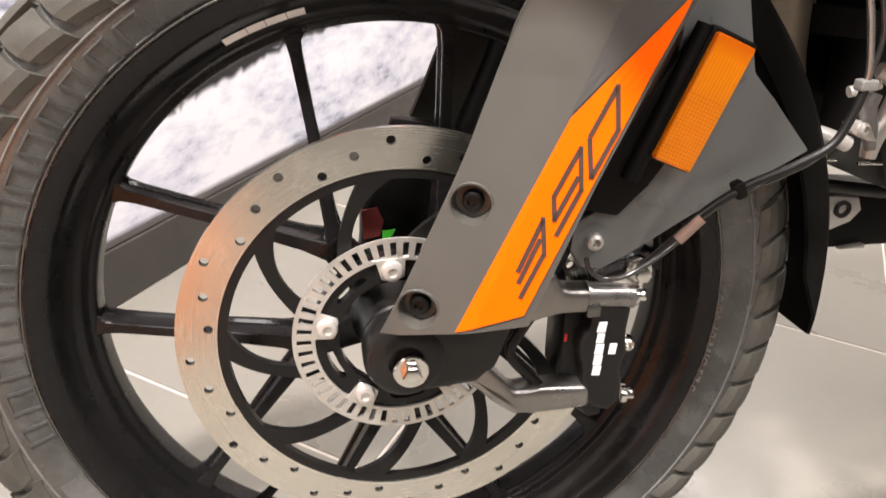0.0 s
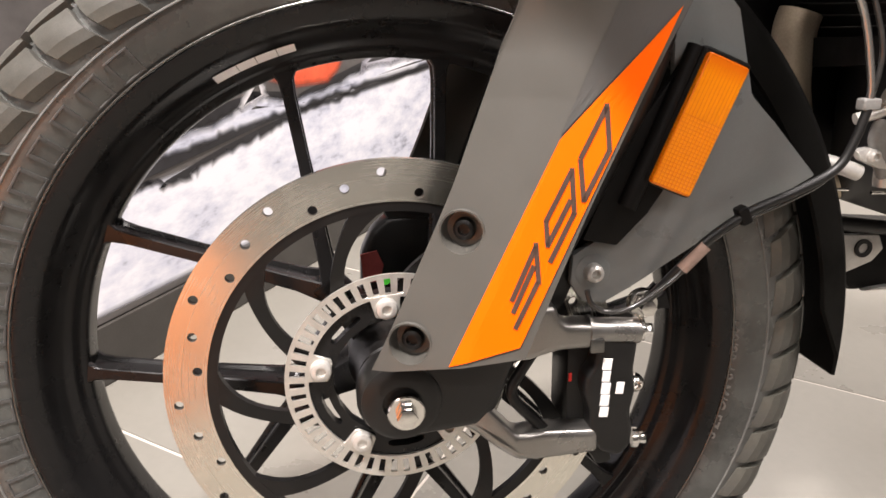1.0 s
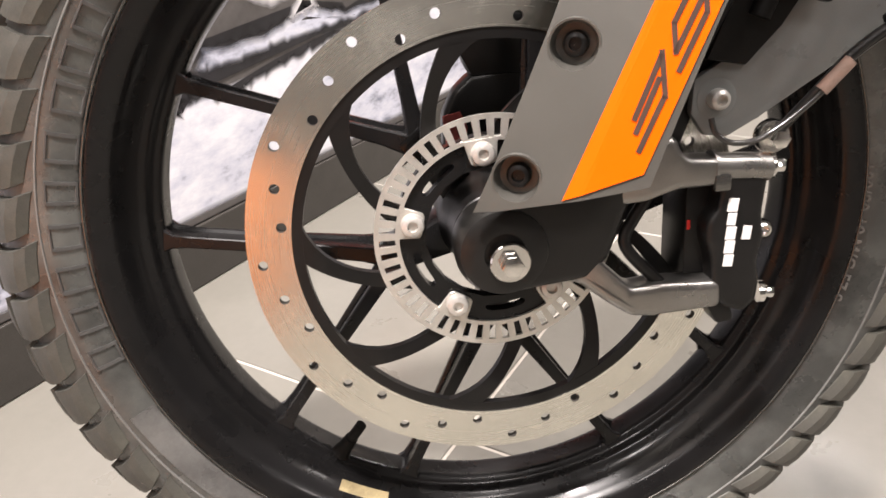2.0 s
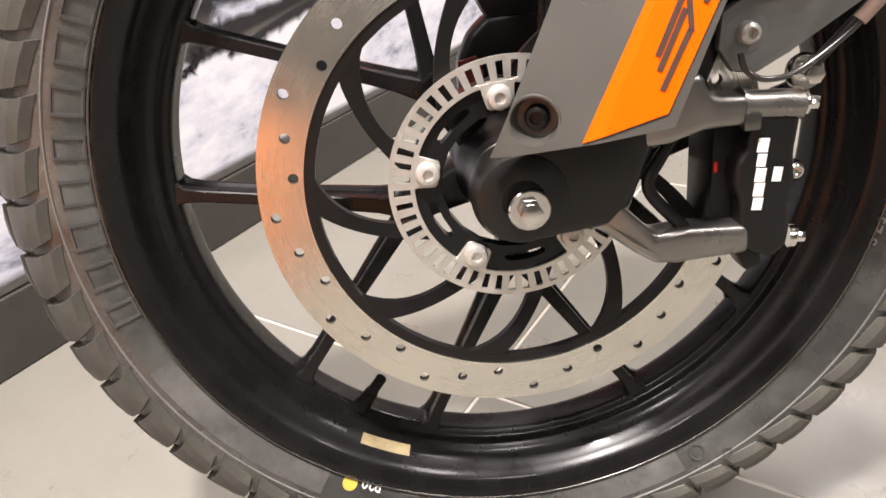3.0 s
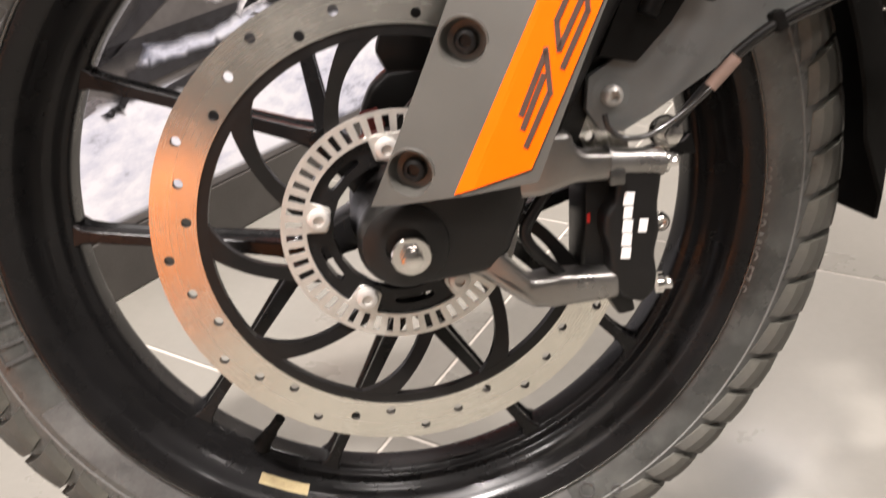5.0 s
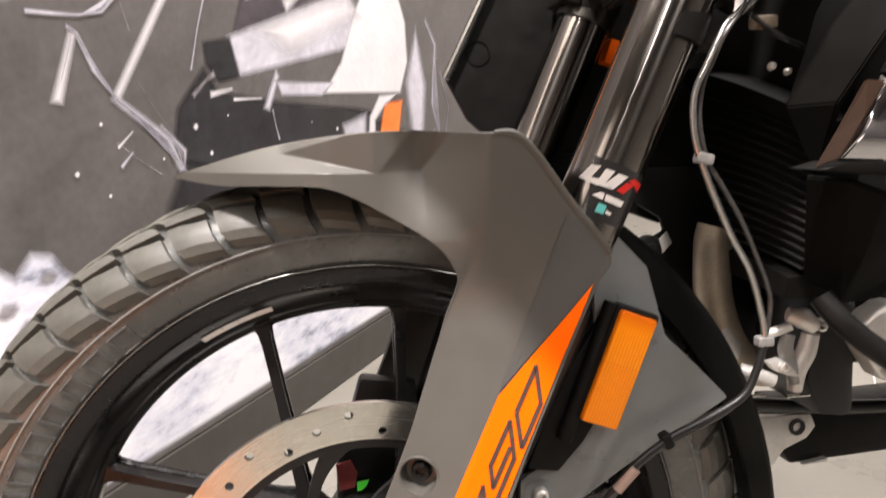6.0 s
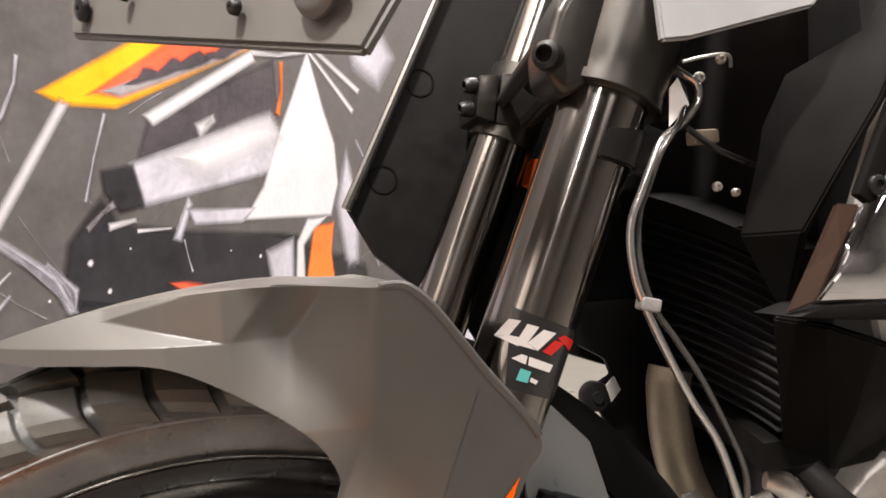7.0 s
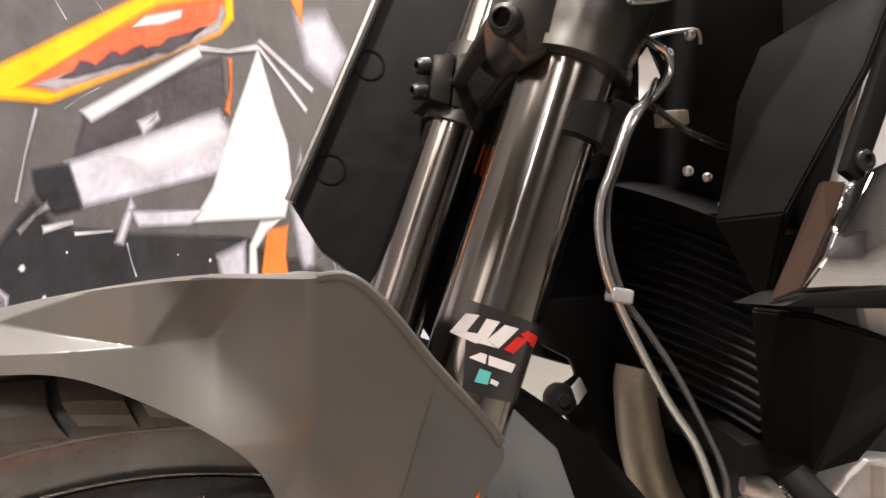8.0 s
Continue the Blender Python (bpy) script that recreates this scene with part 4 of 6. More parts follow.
for x, z in ((0.2155, 0.494), (0.2105, 0.476)):
    part("clamp_bolt", bolt_mesh(0.0065, 0.010, 0.55), M["matt"], far_clamp, "black socket bolt", matrix=Matrix.Translation((x, 0.070, z)) @ Matrix.Rotation(radians(-80), 4, "Z"))
part("steering_bridge", merged(plate([(0.262, 0.470), (0.280, 0.456), (0.302, 0.470), (0.312, 0.515), (0.275, 0.515)], -0.070, 0.064, 0.006), pipe([(0.2350, 0.064, 0.480), (0.2300, 0.0, 0.486), (0.2260, -0.078, 0.494)], [0.005, 0.0065, 0.008], 14, 4), slab([(0.246, 0.062, 0.460), (0.264, 0.062, 0.466), (0.264, -0.060, 0.478), (0.238, -0.060, 0.472)], 0.009, 0.003)), M["dark_satin"], bike, "satin black lower fork bridge")
part("inner_guard", plate([(0.205, 0.330), (0.205, 0.300), (0.225, 0.262), (0.262, 0.262), (0.262, 0.300), (0.240, 0.330)], 0.118, 0.124, 0.002), M["black"], bike, "black inner mudguard plate")
part("steering_head", pipe([(0.262, 0, 0.47), (0.33, 0, 0.64)], 0.034, 28, 2), M["black"], bike, "black steering head")


def on_tube(z, deg, lift):
    """A place on the near fork tube's skin; 0 degrees looks straight out, plus is rearward."""
    axis = Vector((RAKE, 0, 1)).normalized()
    back = Vector((1, 0, -RAKE)).normalized()
    return fork(z, -0.090) + (0.0256 + lift) * (math.cos(radians(deg)) * Vector((0, -1, 0)) + math.sin(radians(deg)) * back)


def tube_patch(corners, lift=0.0005, grid=6):
    """A film on the near fork tube: corners as (height, degrees round)."""
    (a, b, c, d) = [Vector((z, g, 0)) for z, g in corners]
    bm = bmesh.new()
    rows = []
    for i in range(grid + 1):
        p, q = a.lerp(d, i / grid), b.lerp(c, i / grid)
        rows.append([bm.verts.new(on_tube(v.x, v.y, lift)) for v in (p.lerp(q, j / grid) for j in range(grid + 1))])
    for p, q in zip(rows, rows[1:]):
        for j in range(grid):
            bm.faces.new((p[j], p[j + 1], q[j + 1], q[j]))
    bmesh.ops.recalc_face_normals(bm, faces=bm.faces)
    return bm


decal = part("tube_decal", tube_patch([(0.2905, -23), (0.292, 64), (0.3275, 63), (0.328, -47)], 0.0003, 12), M["smoke"], bike, "smoky film with white, red and teal shapes", smooth=60)
for cs, mat, nm in (
    ([(0.312, -57), (0.3145, -38), (0.323, -30), (0.322, -45)], "white", "white_shape"), ([(0.312, -55), (0.311, -24), (0.3155, -22), (0.3145, -38)], "white", "white_shape"),
    ([(0.314, -27), (0.314, -15), (0.323, -8), (0.3225, -22)], "white", "white_shape"), ([(0.3115, -24), (0.312, -3), (0.314, -15), (0.314, -27)], "white", "white_shape"),
    ([(0.314, -15), (0.312, -1), (0.323, 15), (0.3225, -2)], "white", "white_shape"), ([(0.3125, 5), (0.312, 18), (0.320, 33), (0.3195, 16)], "red", "red_shape"),
    ([(0.321, 19), (0.317, 52), (0.3225, 63), (0.3235, 28)], "red", "red_shape"), ([(0.3045, -27), (0.304, -9), (0.308, -10), (0.308, -17)], "white", "word_bar"),
    ([(0.304, -6), (0.304, 24), (0.308, 26), (0.308, -8)], "white", "word_bar"), ([(0.2955, -14), (0.296, 0), (0.3015, 0), (0.3015, -13)], "teal", "teal_square"),
    ([(0.297, 2), (0.2965, 11), (0.2985, 12), (0.299, 2)], "white", "word_bar")):
    part(nm, tube_patch(cs, 0.0008), M[mat], decal, smooth=60)

# strap that holds the hoses to the tube
def strap_mesh():
    """A rubber band round the rear half of the near fork tube."""
    bm = bmesh.new()
    rows = []
    for k in range(19):
        g = -8 + 9.5 * k
        lo, hi = 0.4115 + 0.0035 * math.sin(radians(g)), 0.4275 + 0.0105 * math.sin(radians(g))
        rows.append([bm.verts.new(on_tube(z, g, lift)) for z, lift in ((lo, 0.0), (lo, 0.0035), (hi, 0.0035), (hi, 0.0))])
    for p, q in zip(rows, rows[1:]):
        for m in range(4):
            bm.faces.new((p[m], p[(m + 1) % 4], q[(m + 1) % 4], q[m]))
    bm.faces.new(rows[0])
    bm.faces.new(rows[-1])
    bmesh.ops.recalc_face_normals(bm, faces=bm.faces)
    bmesh.ops.bevel(bm, geom=[e for e in bm.edges if e.calc_face_angle(0) > 1.0], offset=0.001, segments=2, affect="EDGES")
    return bm


strap = part("hose_strap", merged(strap_mesh(), moved(box(0.016, 0.018, 0.026, 0.003), Matrix.Translation((0.2625, -0.098, 0.4165)) @ Matrix.Rotation(radians(24), 4, "Y"))), M["black"], bike, "black rubber hose strap")

# ---- foot of the fork and the brake caliper ----
def sunk(bm, x0, slope):
    """Lets the end of an arm run into the casting: what lies before x0 draws back."""
    for v in bm.verts:
        v.co.y += max(0.0, x0 - v.co.x) * slope
    return bm


foot = part("fork_foot", merged(
    plate([(-0.026, 0.006), (-0.014, 0.026), (0.020, 0.060), (0.085, 0.062), (0.092, 0.048), (0.081, 0.027), (0.072, 0.004), (0.066, -0.012), (0.052, -0.024), (0.030, -0.026), (0.005, -0.029), (-0.014, -0.023)], -0.091, -0.066, 0.007, 3),
    plate([(0.070, 0.040), (0.088, 0.088), (0.104, 0.122), (0.118, 0.150), (0.152, 0.150), (0.152, 0.118), (0.134, 0.090), (0.122, 0.070), (0.112, 0.044)], -0.074, -0.066, 0.003),
    lathe([(0.013, -0.0945), (0.023, -0.0945), (0.027, -0.0925), (0.030, -0.084), (0.030, -0.066), (0.013, -0.066)], 40)), M["clamp"], bike, "semi-gloss black cast fork foot")
part("lower_arm", sunk(plate([(0.030, 0.012), (0.050, 0.010), (0.0565, -0.0085), (0.0793, -0.0310), (0.0979, -0.0292), (0.1375, -0.0313), (0.1385, -0.0497), (0.0936, -0.0517), (0.0797, -0.0503), (0.0623, -0.0388), (0.0486, -0.0285), (0.030, -0.025)], -0.0965, -0.074, 0.0058, 4), 0.070, 0.45), M["cast"], foot, "satin black lower caliper arm")
part("upper_arm", sunk(plate([(0.060, 0.026), (0.074, 0.0225), (0.086, 0.0245), (0.105, 0.0315), (0.1325, 0.0318), (0.1325, 0.0490), (0.112, 0.0500), (0.106, 0.0560), (0.104, 0.0640), (0.088, 0.0640), (0.070, 0.0480)], -0.0985, -0.076, 0.0055, 4), 0.095, 0.35), M["cast"], foot, "satin black upper caliper arm")
part("web", pipe([(0.092, -0.084, 0.026), (0.0825, -0.085, 0.0116), (0.0768, -0.086, 0.001), (0.0800, -0.087, -0.0096), (0.0970, -0.087, -0.0285), (0.104, -0.087, -0.036)], 0.0040, 14, 6), M["matt"], foot, "matt black web between the arms")
caliper = part("brake_caliper", merged(
    plate([(0.1310, 0.042), (0.1295, 0.0325), (0.1345, 0.0275), (0.1325, 0.016), (0.1265, 0.0085), (0.1262, -0.004), (0.1305, -0.016), (0.1315, -0.0292), (0.1345, -0.0437), (0.1400, -0.0500), (0.1540, -0.0552), (0.1620, -0.0472), (0.1632, -0.035), (0.1605, -0.020), (0.1635, -0.0043), (0.1612, 0.012), (0.1630, 0.031), (0.1600, 0.041)], -0.0955, -0.064, 0.0042, 3),
    plate([(0.118, 0.028), (0.158, 0.028), (0.158, -0.036), (0.118, -0.036)], -0.080, -0.040, 0.004),
    plate([(0.128, -0.044), (0.150, -0.050), (0.154, -0.066), (0.142, -0.068)], -0.084, -0.066, 0.003)), M["matt"], bike, "black brake caliper with white marks")
part("pad_mark", moved(box(0.0022, 0.001, 0.0065, 0.0003, 1), Matrix.Translation((0.1205, -0.0803, 0.003))), M["red"], caliper, "small red pad mark")
part("guide_tube", merged(pipe([(0.1285, -0.089, 0.042), (0.150, -0.089, 0.0405), (0.165, -0.089, 0.039)], 0.0088, 20, 3), pipe([(0.1285, -0.089, 0.042), (0.1305, -0.089, 0.042)], 0.0105, 20, 2)), M["cast"], caliper, "satin black guide tube")
for x, z, r in ((0.1685, 0.040, 0.008), (0.1690, -0.044, 0.0072)):
    part("caliper_bolt", merged(bolt_mesh(r, 0.010, hexa=True)), M["chrome"], caliper, "bright hexagonal bolt", matrix=Matrix.Translation((x - 0.004, -0.089, z)) @ Matrix.Rotation(radians(78), 4, "Z"))
part("bleed_nut", bolt_mesh(0.0062, 0.008), M["chrome"], caliper, "bright bleed nut", matrix=Matrix.Translation((0.1665, -0.083, -0.002)))
part("pin", moved(box(0.010, 0.006, 0.010, 0.0015), Matrix.Translation((0.1325, -0.097, 0.034))), M["satin"], caliper, "dull square pin")
part("banjo_bolt", bolt_mesh(0.0105, 0.016, hexa=True), M["chrome"], caliper, "bright banjo bolt", matrix=Matrix.Translation((0.170, -0.078, 0.056)))
for x, w, z, h in ((0.1415, 0.0082, 0.0185, 0.0076), (0.1412, 0.0070, 0.0094, 0.0070), (0.1412, 0.0080, 0.0003, 0.0076), (0.1409, 0.0080, -0.0088, 0.0076), (0.1407, 0.0078, -0.0178, 0.0070), (0.1515, 0.0070, -0.0002, 0.0080)):
    part("white_mark", box(w * 0.82, 0.0006, h * 1.12, 0.0002, 1), M["white"], caliper, "white printed mark", matrix=Matrix.Translation((x, -0.0957, z)) @ Matrix.Rotation(radians(6), 4, "Y"))

# ---- side reflector, rear stay, rear flap ----
rd = Vector((0.0330, 0.0795)).normalized()
REFL = Matrix.Translation((0.1893, -0.1015, 0.1800)) @ Matrix.Rotation(math.atan2(rd.x, rd.y), 4, "Y")
part("reflector_holder", box(0.0345, 0.012, 0.0905, 0.004, 3), M["black"], bike, "black reflector backing", matrix=REFL @ Matrix.Translation((0.0005, 0.006, 0.0012)))
lens = part("side_reflector", box(0.0292, 0.010, 0.0858, 0.003, 3), M["amber"], bike, "amber plastic side reflector with a fine grid", matrix=REFL)
# bracket rod; the black plate's lower end is put there as shade on the stay
part("reflector_bracket", merged(pipe([(0.150, -0.093, 0.128), (0.168, -0.093, 0.172), (0.190, -0.092, 0.228)], [0.0062, 0.0062, 0.0062], 18, 4), plate([(0.122, 0.106), (0.146, 0.101), (0.166, 0.122), (0.178, 0.140), (0.212, 0.215), (0.190, 0.228), (0.150, 0.172)], -0.090, -0.0832, 0.002)), M["black"], bike, "black bracket behind the reflector, its plate also shade over the stay")
stay = part("fender_stay", plate([(0.118, 0.094), (0.117, 0.074), (0.126, 0.060), (0.141, 0.058), (0.160, 0.068), (0.205, 0.096), (0.288, 0.141), (0.254, 0.178), (0.236, 0.196), (0.222, 0.250), (0.190, 0.285), (0.176, 0.276), (0.182, 0.190), (0.148, 0.112)], -0.083, -0.075, 0.003), M["stay_grey"], bike, "cool grey fender stay")
part("stay_boss", lathe([(0.005, -0.0838), (0.0105, -0.0838), (0.0122, -0.0832), (0.0122, -0.076), (0.005, -0.076)], 36), M["stay_grey"], stay, "flat round washer", matrix=Matrix.Translation((0.1325, 0, 0.0820)))
part("stay_bolt", bolt_mesh(0.0064, 0.008, 0.5, 0.25), M["alloy"], stay, "bright socket bolt", matrix=Matrix.Translation((0.1325, -0.0836, 0.0820)))


def flap_mesh():
    bm = bmesh.new()
    rows = []
    for i in range(21):
        t = i / 20
        row = []
        for j in range(13):
            v = -1 + 2 * j / 12
            edge = max(0.0, (abs(v) - 0.72) / 0.28)
            deg = 62 - (67 - 11.5 * edge ** 1.3) * t
            r = 0.353 - 0.034 * edge ** 1.4
            row.append(bm.verts.new((r * math.cos(radians(deg)), 0.071 * v, r * math.sin(radians(deg)))))
        rows.append(row)
    for p, q in zip(rows, rows[1:]):
        for k in range(12):
            bm.faces.new((p[k], p[k + 1], q[k + 1], q[k]))
    return thicken(bm, 0.003)


part("rear_flap", flap_mesh(), M["panel"], bike, "black rear mud flap behind the tyre", smooth=40)

# ---- hoses ----
hose = part("brake_hose", pipe([(0.2720, -0.080, 0.4860), (0.2892, -0.100, 0.4607), (0.2965, -0.104, 0.4530), (0.2970, -0.104, 0.4437), (0.2905, -0.105, 0.4351), (0.2805, -0.107, 0.4275), (0.2690, -0.109, 0.4210), (0.2615, -0.110, 0.4090), (0.2535, -0.110, 0.3930), (0.2465, -0.109, 0.3780), (0.2445, -0.108, 0.3630), (0.2458, -0.108, 0.3450), (0.2500, -0.108, 0.3290), (0.2604, -0.107, 0.3040), (0.2760, -0.105, 0.2715), (0.2905, -0.104, 0.2465), (0.2995, -0.103, 0.2200), (0.3048, -0.102, 0.1930), (0.2985, -0.102, 0.1675), (0.2880, -0.102, 0.1490), (0.2625, -0.101, 0.1350), (0.2320, -0.100, 0.1226), (0.2058, -0.099, 0.1054), (0.1900, -0.096, 0.0870), (0.1760, -0.088, 0.0660), (0.1710, -0.084, 0.0580)], 0.0024, 14, 8), M["braid"], bike, "braided steel brake hose")
part("sensor_cable", pipe([(0.2750, -0.060, 0.4900), (0.2910, -0.095, 0.4550), (0.2835, -0.108, 0.4345), (0.2660, -0.112, 0.4130), (0.2590, -0.108, 0.3950), (0.2530, -0.106, 0.3800), (0.2510, -0.105, 0.3560), (0.2560, -0.106, 0.3290), (0.2690, -0.105, 0.3080), (0.2830, -0.104, 0.2850), (0.2960, -0.102, 0.2590), (0.3070, -0.101, 0.2330), (0.3105, -0.100, 0.2150), (0.3065, -0.099, 0.1880), (0.2985, -0.098, 0.1600), (0.2830, -0.098, 0.1405), (0.2600, -0.098, 0.1285), (0.2260, -0.097, 0.1140), (0.2008, -0.098, 0.0974), (0.1847, -0.098, 0.0794), (0.1580, -0.097, 0.0604), (0.1400, -0.096, 0.0570), (0.1290, -0.094, 0.0625), (0.1258, -0.092, 0.0722)], 0.0018, 12, 8), M["cable"], bike, "thin black sensor cable")
for x, y, z, a in ((0.2530, -0.107, 0.329, 15), (0.3055, -0.1005, 0.190, 0), (0.228, -0.0985, 0.1200, 65)):
    part("hose_clip", box(0.0125, 0.0095, 0.0078, 0.0022, 3), M["clear"] if z > 0.15 else M["black"], hose, "pale plastic hose clip" if z > 0.15 else "black hose clip", matrix=Matrix.Translation((x, y, z)) @ Matrix.Rotation(radians(a), 4, "Y"))
part("hose_sleeve", pipe([(0.3048, -0.102, 0.1900), (0.2985, -0.102, 0.1675), (0.2880, -0.102, 0.1490), (0.2625, -0.101, 0.1350), (0.2320, -0.100, 0.1226), (0.2058, -0.099, 0.1054), (0.1900, -0.096, 0.0870), (0.1760, -0.088, 0.0660), (0.1710, -0.084, 0.0580)], 0.0031, 14, 8), M["hose"], hose, "black rubber sleeve over the hose")
part("hose_tag", pipe([(0.2030, -0.1000, 0.1010), (0.1960, -0.0990, 0.0930), (0.1890, -0.0975, 0.0845)], 0.0042, 12, 4), M["pink"], hose, "faded pink hose tag")
part("cable_tag", plate([(0.275, 0.428), (0.289, 0.440), (0.283, 0.456), (0.277, 0.450)], -0.1075, -0.1068, 0.0002, 1), M["white"], hose, "white paper tag")

# ---- front panel, fairings, radiator, engine ----
PA, PB = Vector((-0.035, -0.092, 0.4895)), Vector((0.083, -0.264, 0.4320))
beak = part("beak_panel", slab([PA, PB, (0.103, -0.262, 0.461), (0.130, -0.262, 0.52), (0.150, -0.24, 0.62), (-0.030, -0.07, 0.63)], 0.005), M["grey"], bike, "grey front panel with sunk fasteners")
for t, up, r in ((0.92, 0.022, 0.0115), (0.70, 0.014, 0.003), (0.09, 0.014, 0.006), (0.30, 0.020, 0.003)):
    c = PA.lerp(PB, t) + Vector((0, 0, up))
    ang = math.atan2((PB - PA).y, (PB - PA).x)
    part("fastener", bolt_mesh(r, 0.0035, 0.2), M["grey"] if r > 0.01 else M["matt"], beak, "round push fastener", matrix=Matrix.Translation(c) @ Matrix.Rotation(ang, 4, "Z") @ Matrix.Translation((0, -0.0024, 0)))

far_panel = part("right_fairing", plate([(0.112, 0.410), (0.133, 0.367), (0.165, 0.338), (0.250, 0.285), (0.330, 0.252), (0.430, 0.235), (0.430, 0.640), (0.235, 0.640), (0.188, 0.552)], 0.128, 0.140, 0.004), M["black"], bike, "matt black inner fairing panel")
part("edge_trim", pipe([(0.112, 0.124, 0.408), (0.150, 0.124, 0.478), (0.190, 0.124, 0.553), (0.236, 0.124, 0.640)], 0.0045, 10, 4), M["satin"], far_panel, "glossy dark edge trim")
for x, z in ((0.184, 0.511), (0.145, 0.431)):
    part("fastener", lathe([(0.0125, 0.0008), (0.0120, -0.0010), (0.0105, -0.0008), (0.0092, 0.0040), (0.0055, 0.0042), (0.0050, 0.0005), (0.0001, 0.0)], 28, closed=False), M["panel"], far_panel, "black sunk fastener", matrix=Matrix.Translation((x, 0.128, z)))
part("right_reflector", box(0.015, 0.020, 0.024, 0.003), M["orange"], bike, "amber side reflector", matrix=Matrix.Translation((0.2745, 0.112, 0.425)) @ Matrix.Rotation(radians(20), 4, "Y"))


def shell(points, faces, thick):
    """A folded sheet through the given corners, with thickness."""
    bm = bmesh.new()
    vs = [bm.verts.new(p) for p in points]
    for f in faces:
        bm.faces.new([vs[k] for k in f])
    bmesh.ops.recalc_face_normals(bm, faces=bm.faces)
    bm = thicken(bm, thick)
    sharp = [e for e in bm.edges if e.calc_face_angle(0) > 0.3]
    bmesh.ops.bevel(bm, geom=sharp, offset=0.0012, segments=2, affect="EDGES")
    return bm


INNER = [(0.352, -0.095, 0.313), (0.334, -0.085, 0.362), (0.349, -0.085, 0.403), (0.355, -0.085, 0.426), (0.376, -0.083, 0.458), (0.399, -0.125, 0.474), (0.442, -0.142, 0.565)]
OUTER = [(0.3515, -0.099, 0.316), (0.338, -0.136, 0.362), (0.353, -0.151, 0.396), (0.374, -0.157, 0.428), (0.390, -0.158, 0.456), (0.400, -0.158, 0.474), (0.443, -0.158, 0.565)]
left_fairing = part("left_fairing", shell(INNER + OUTER, [(k, k + 1, k + 8, k + 7) for k in range(6)], 0.005), M["panel"], bike, "matt black fairing panel beside the radiator", smooth=20)
part("fairing_edge", shell([(0.3085, -0.1490, 0.3204), (0.3221, -0.1560, 0.3259), (0.3371, -0.1610, 0.3547), (0.3481, -0.1630, 0.3746), (0.3357, -0.1600, 0.3763), (0.3203, -0.1530, 0.3431)], [(0, 1, 2, 5), (2, 3, 4, 5)], 0.004), M["brown_gloss"], left_fairing, "brown glossy fairing edge", smooth=0)
part("fairing_rim", plate([(0.347, 0.380), (0.3565, 0.373), (0.389, 0.430), (0.450, 0.560), (0.442, 0.562), (0.386, 0.452)], -0.163, -0.156, 0.002), M["panel"], left_fairing, "black fairing rim")
part("fastener", bolt_mesh(0.0055, 0.003, 0.5), M["matt"], left_fairing, "black fastener", matrix=Matrix.Translation((0.358, -0.163, 0.384)))
part("gloss_panel", shell([(0.3230, -0.1550, 0.3255), (0.3380, -0.1600, 0.3544), (0.3490, -0.1620, 0.3744), (0.3631, -0.1640, 0.3799), (0.4149, -0.1640, 0.3944), (0.4107, -0.1600, 0.3200), (0.3706, -0.1570, 0.3229), (0.3386, -0.1655, 0.3490), (0.3663, -0.1680, 0.3518)], [(0, 1, 7), (1, 2, 3, 7), (0, 7, 6), (7, 3, 8), (7, 8, 6), (3, 4, 8), (8, 4, 5), (6, 8, 5)], 0.004), M["mirror"], left_fairing, "mirror-glossy lower fairing panel", smooth=60)
part("flange", plate([(0.3079, 0.3197), (0.3273, 0.3238), (0.3779, 0.3210), (0.4227, 0.3177), (0.4206, 0.3011), (0.3809, 0.3102), (0.3363, 0.3154)], -0.1580, -0.1200, 0.002), M["panel"], left_fairing, "black flange under the gloss panel")
part("lower_side_panel", shell([(0.347, -0.090, 0.312), (0.343, -0.140, 0.312), (0.385, -0.078, 0.210), (0.350, -0.085, 0.232), (0.367, -0.145, 0.302), (0.405, -0.145, 0.285), (0.442, -0.085, 0.238), (0.414, -0.080, 0.212), (0.372, -0.118, 0.258)], [(0, 1, 2, 3), (1, 4, 8, 2), (4, 5, 6, 8), (8, 6, 7, 2)], 0.005), M["panel"], left_fairing, "matt black lower radiator cover", smooth=20)

tank_side = part("tank_side_panel", plate([(0.381, 0.298), (0.368, 0.372), (0.405, 0.455), (0.455, 0.565), (0.560, 0.565), (0.560, 0.262), (0.402, 0.262)], -0.134, -0.128, 0.001), M["white"], bike, "pale painted tank side panel")
part("orange_stripe", plate([(0.412, 0.3930), (0.480, 0.4120), (0.480, 0.4030), (0.412, 0.3870)], -0.1365, -0.1345, 0.0003, 1), M["orange"], tank_side, "orange stripe")

def rad(u, y, dx=0.0):
    """A place on the bowed radiator's face: u from the lowest fin (0) to the highest (1)."""
    a, b, c = Vector((0.3452 + 0.0163 * u, 0.2388 + 0.0953 * u)), Vector((0.3690 - 0.0045 * u, 0.2374 + 0.1177 * u)), Vector((0.3850 - 0.0200 * u, 0.2370 + 0.1385 * u))
    t = (y + 0.085) / 0.165
    k = 0.4545
    p = a * ((t - k) * (t - 1) / k) + b * (t * (t - 1) / (k * (k - 1))) + c * (t * (t - k) / (1 - k))
    return Vector((p.x + dx, y, p.y))


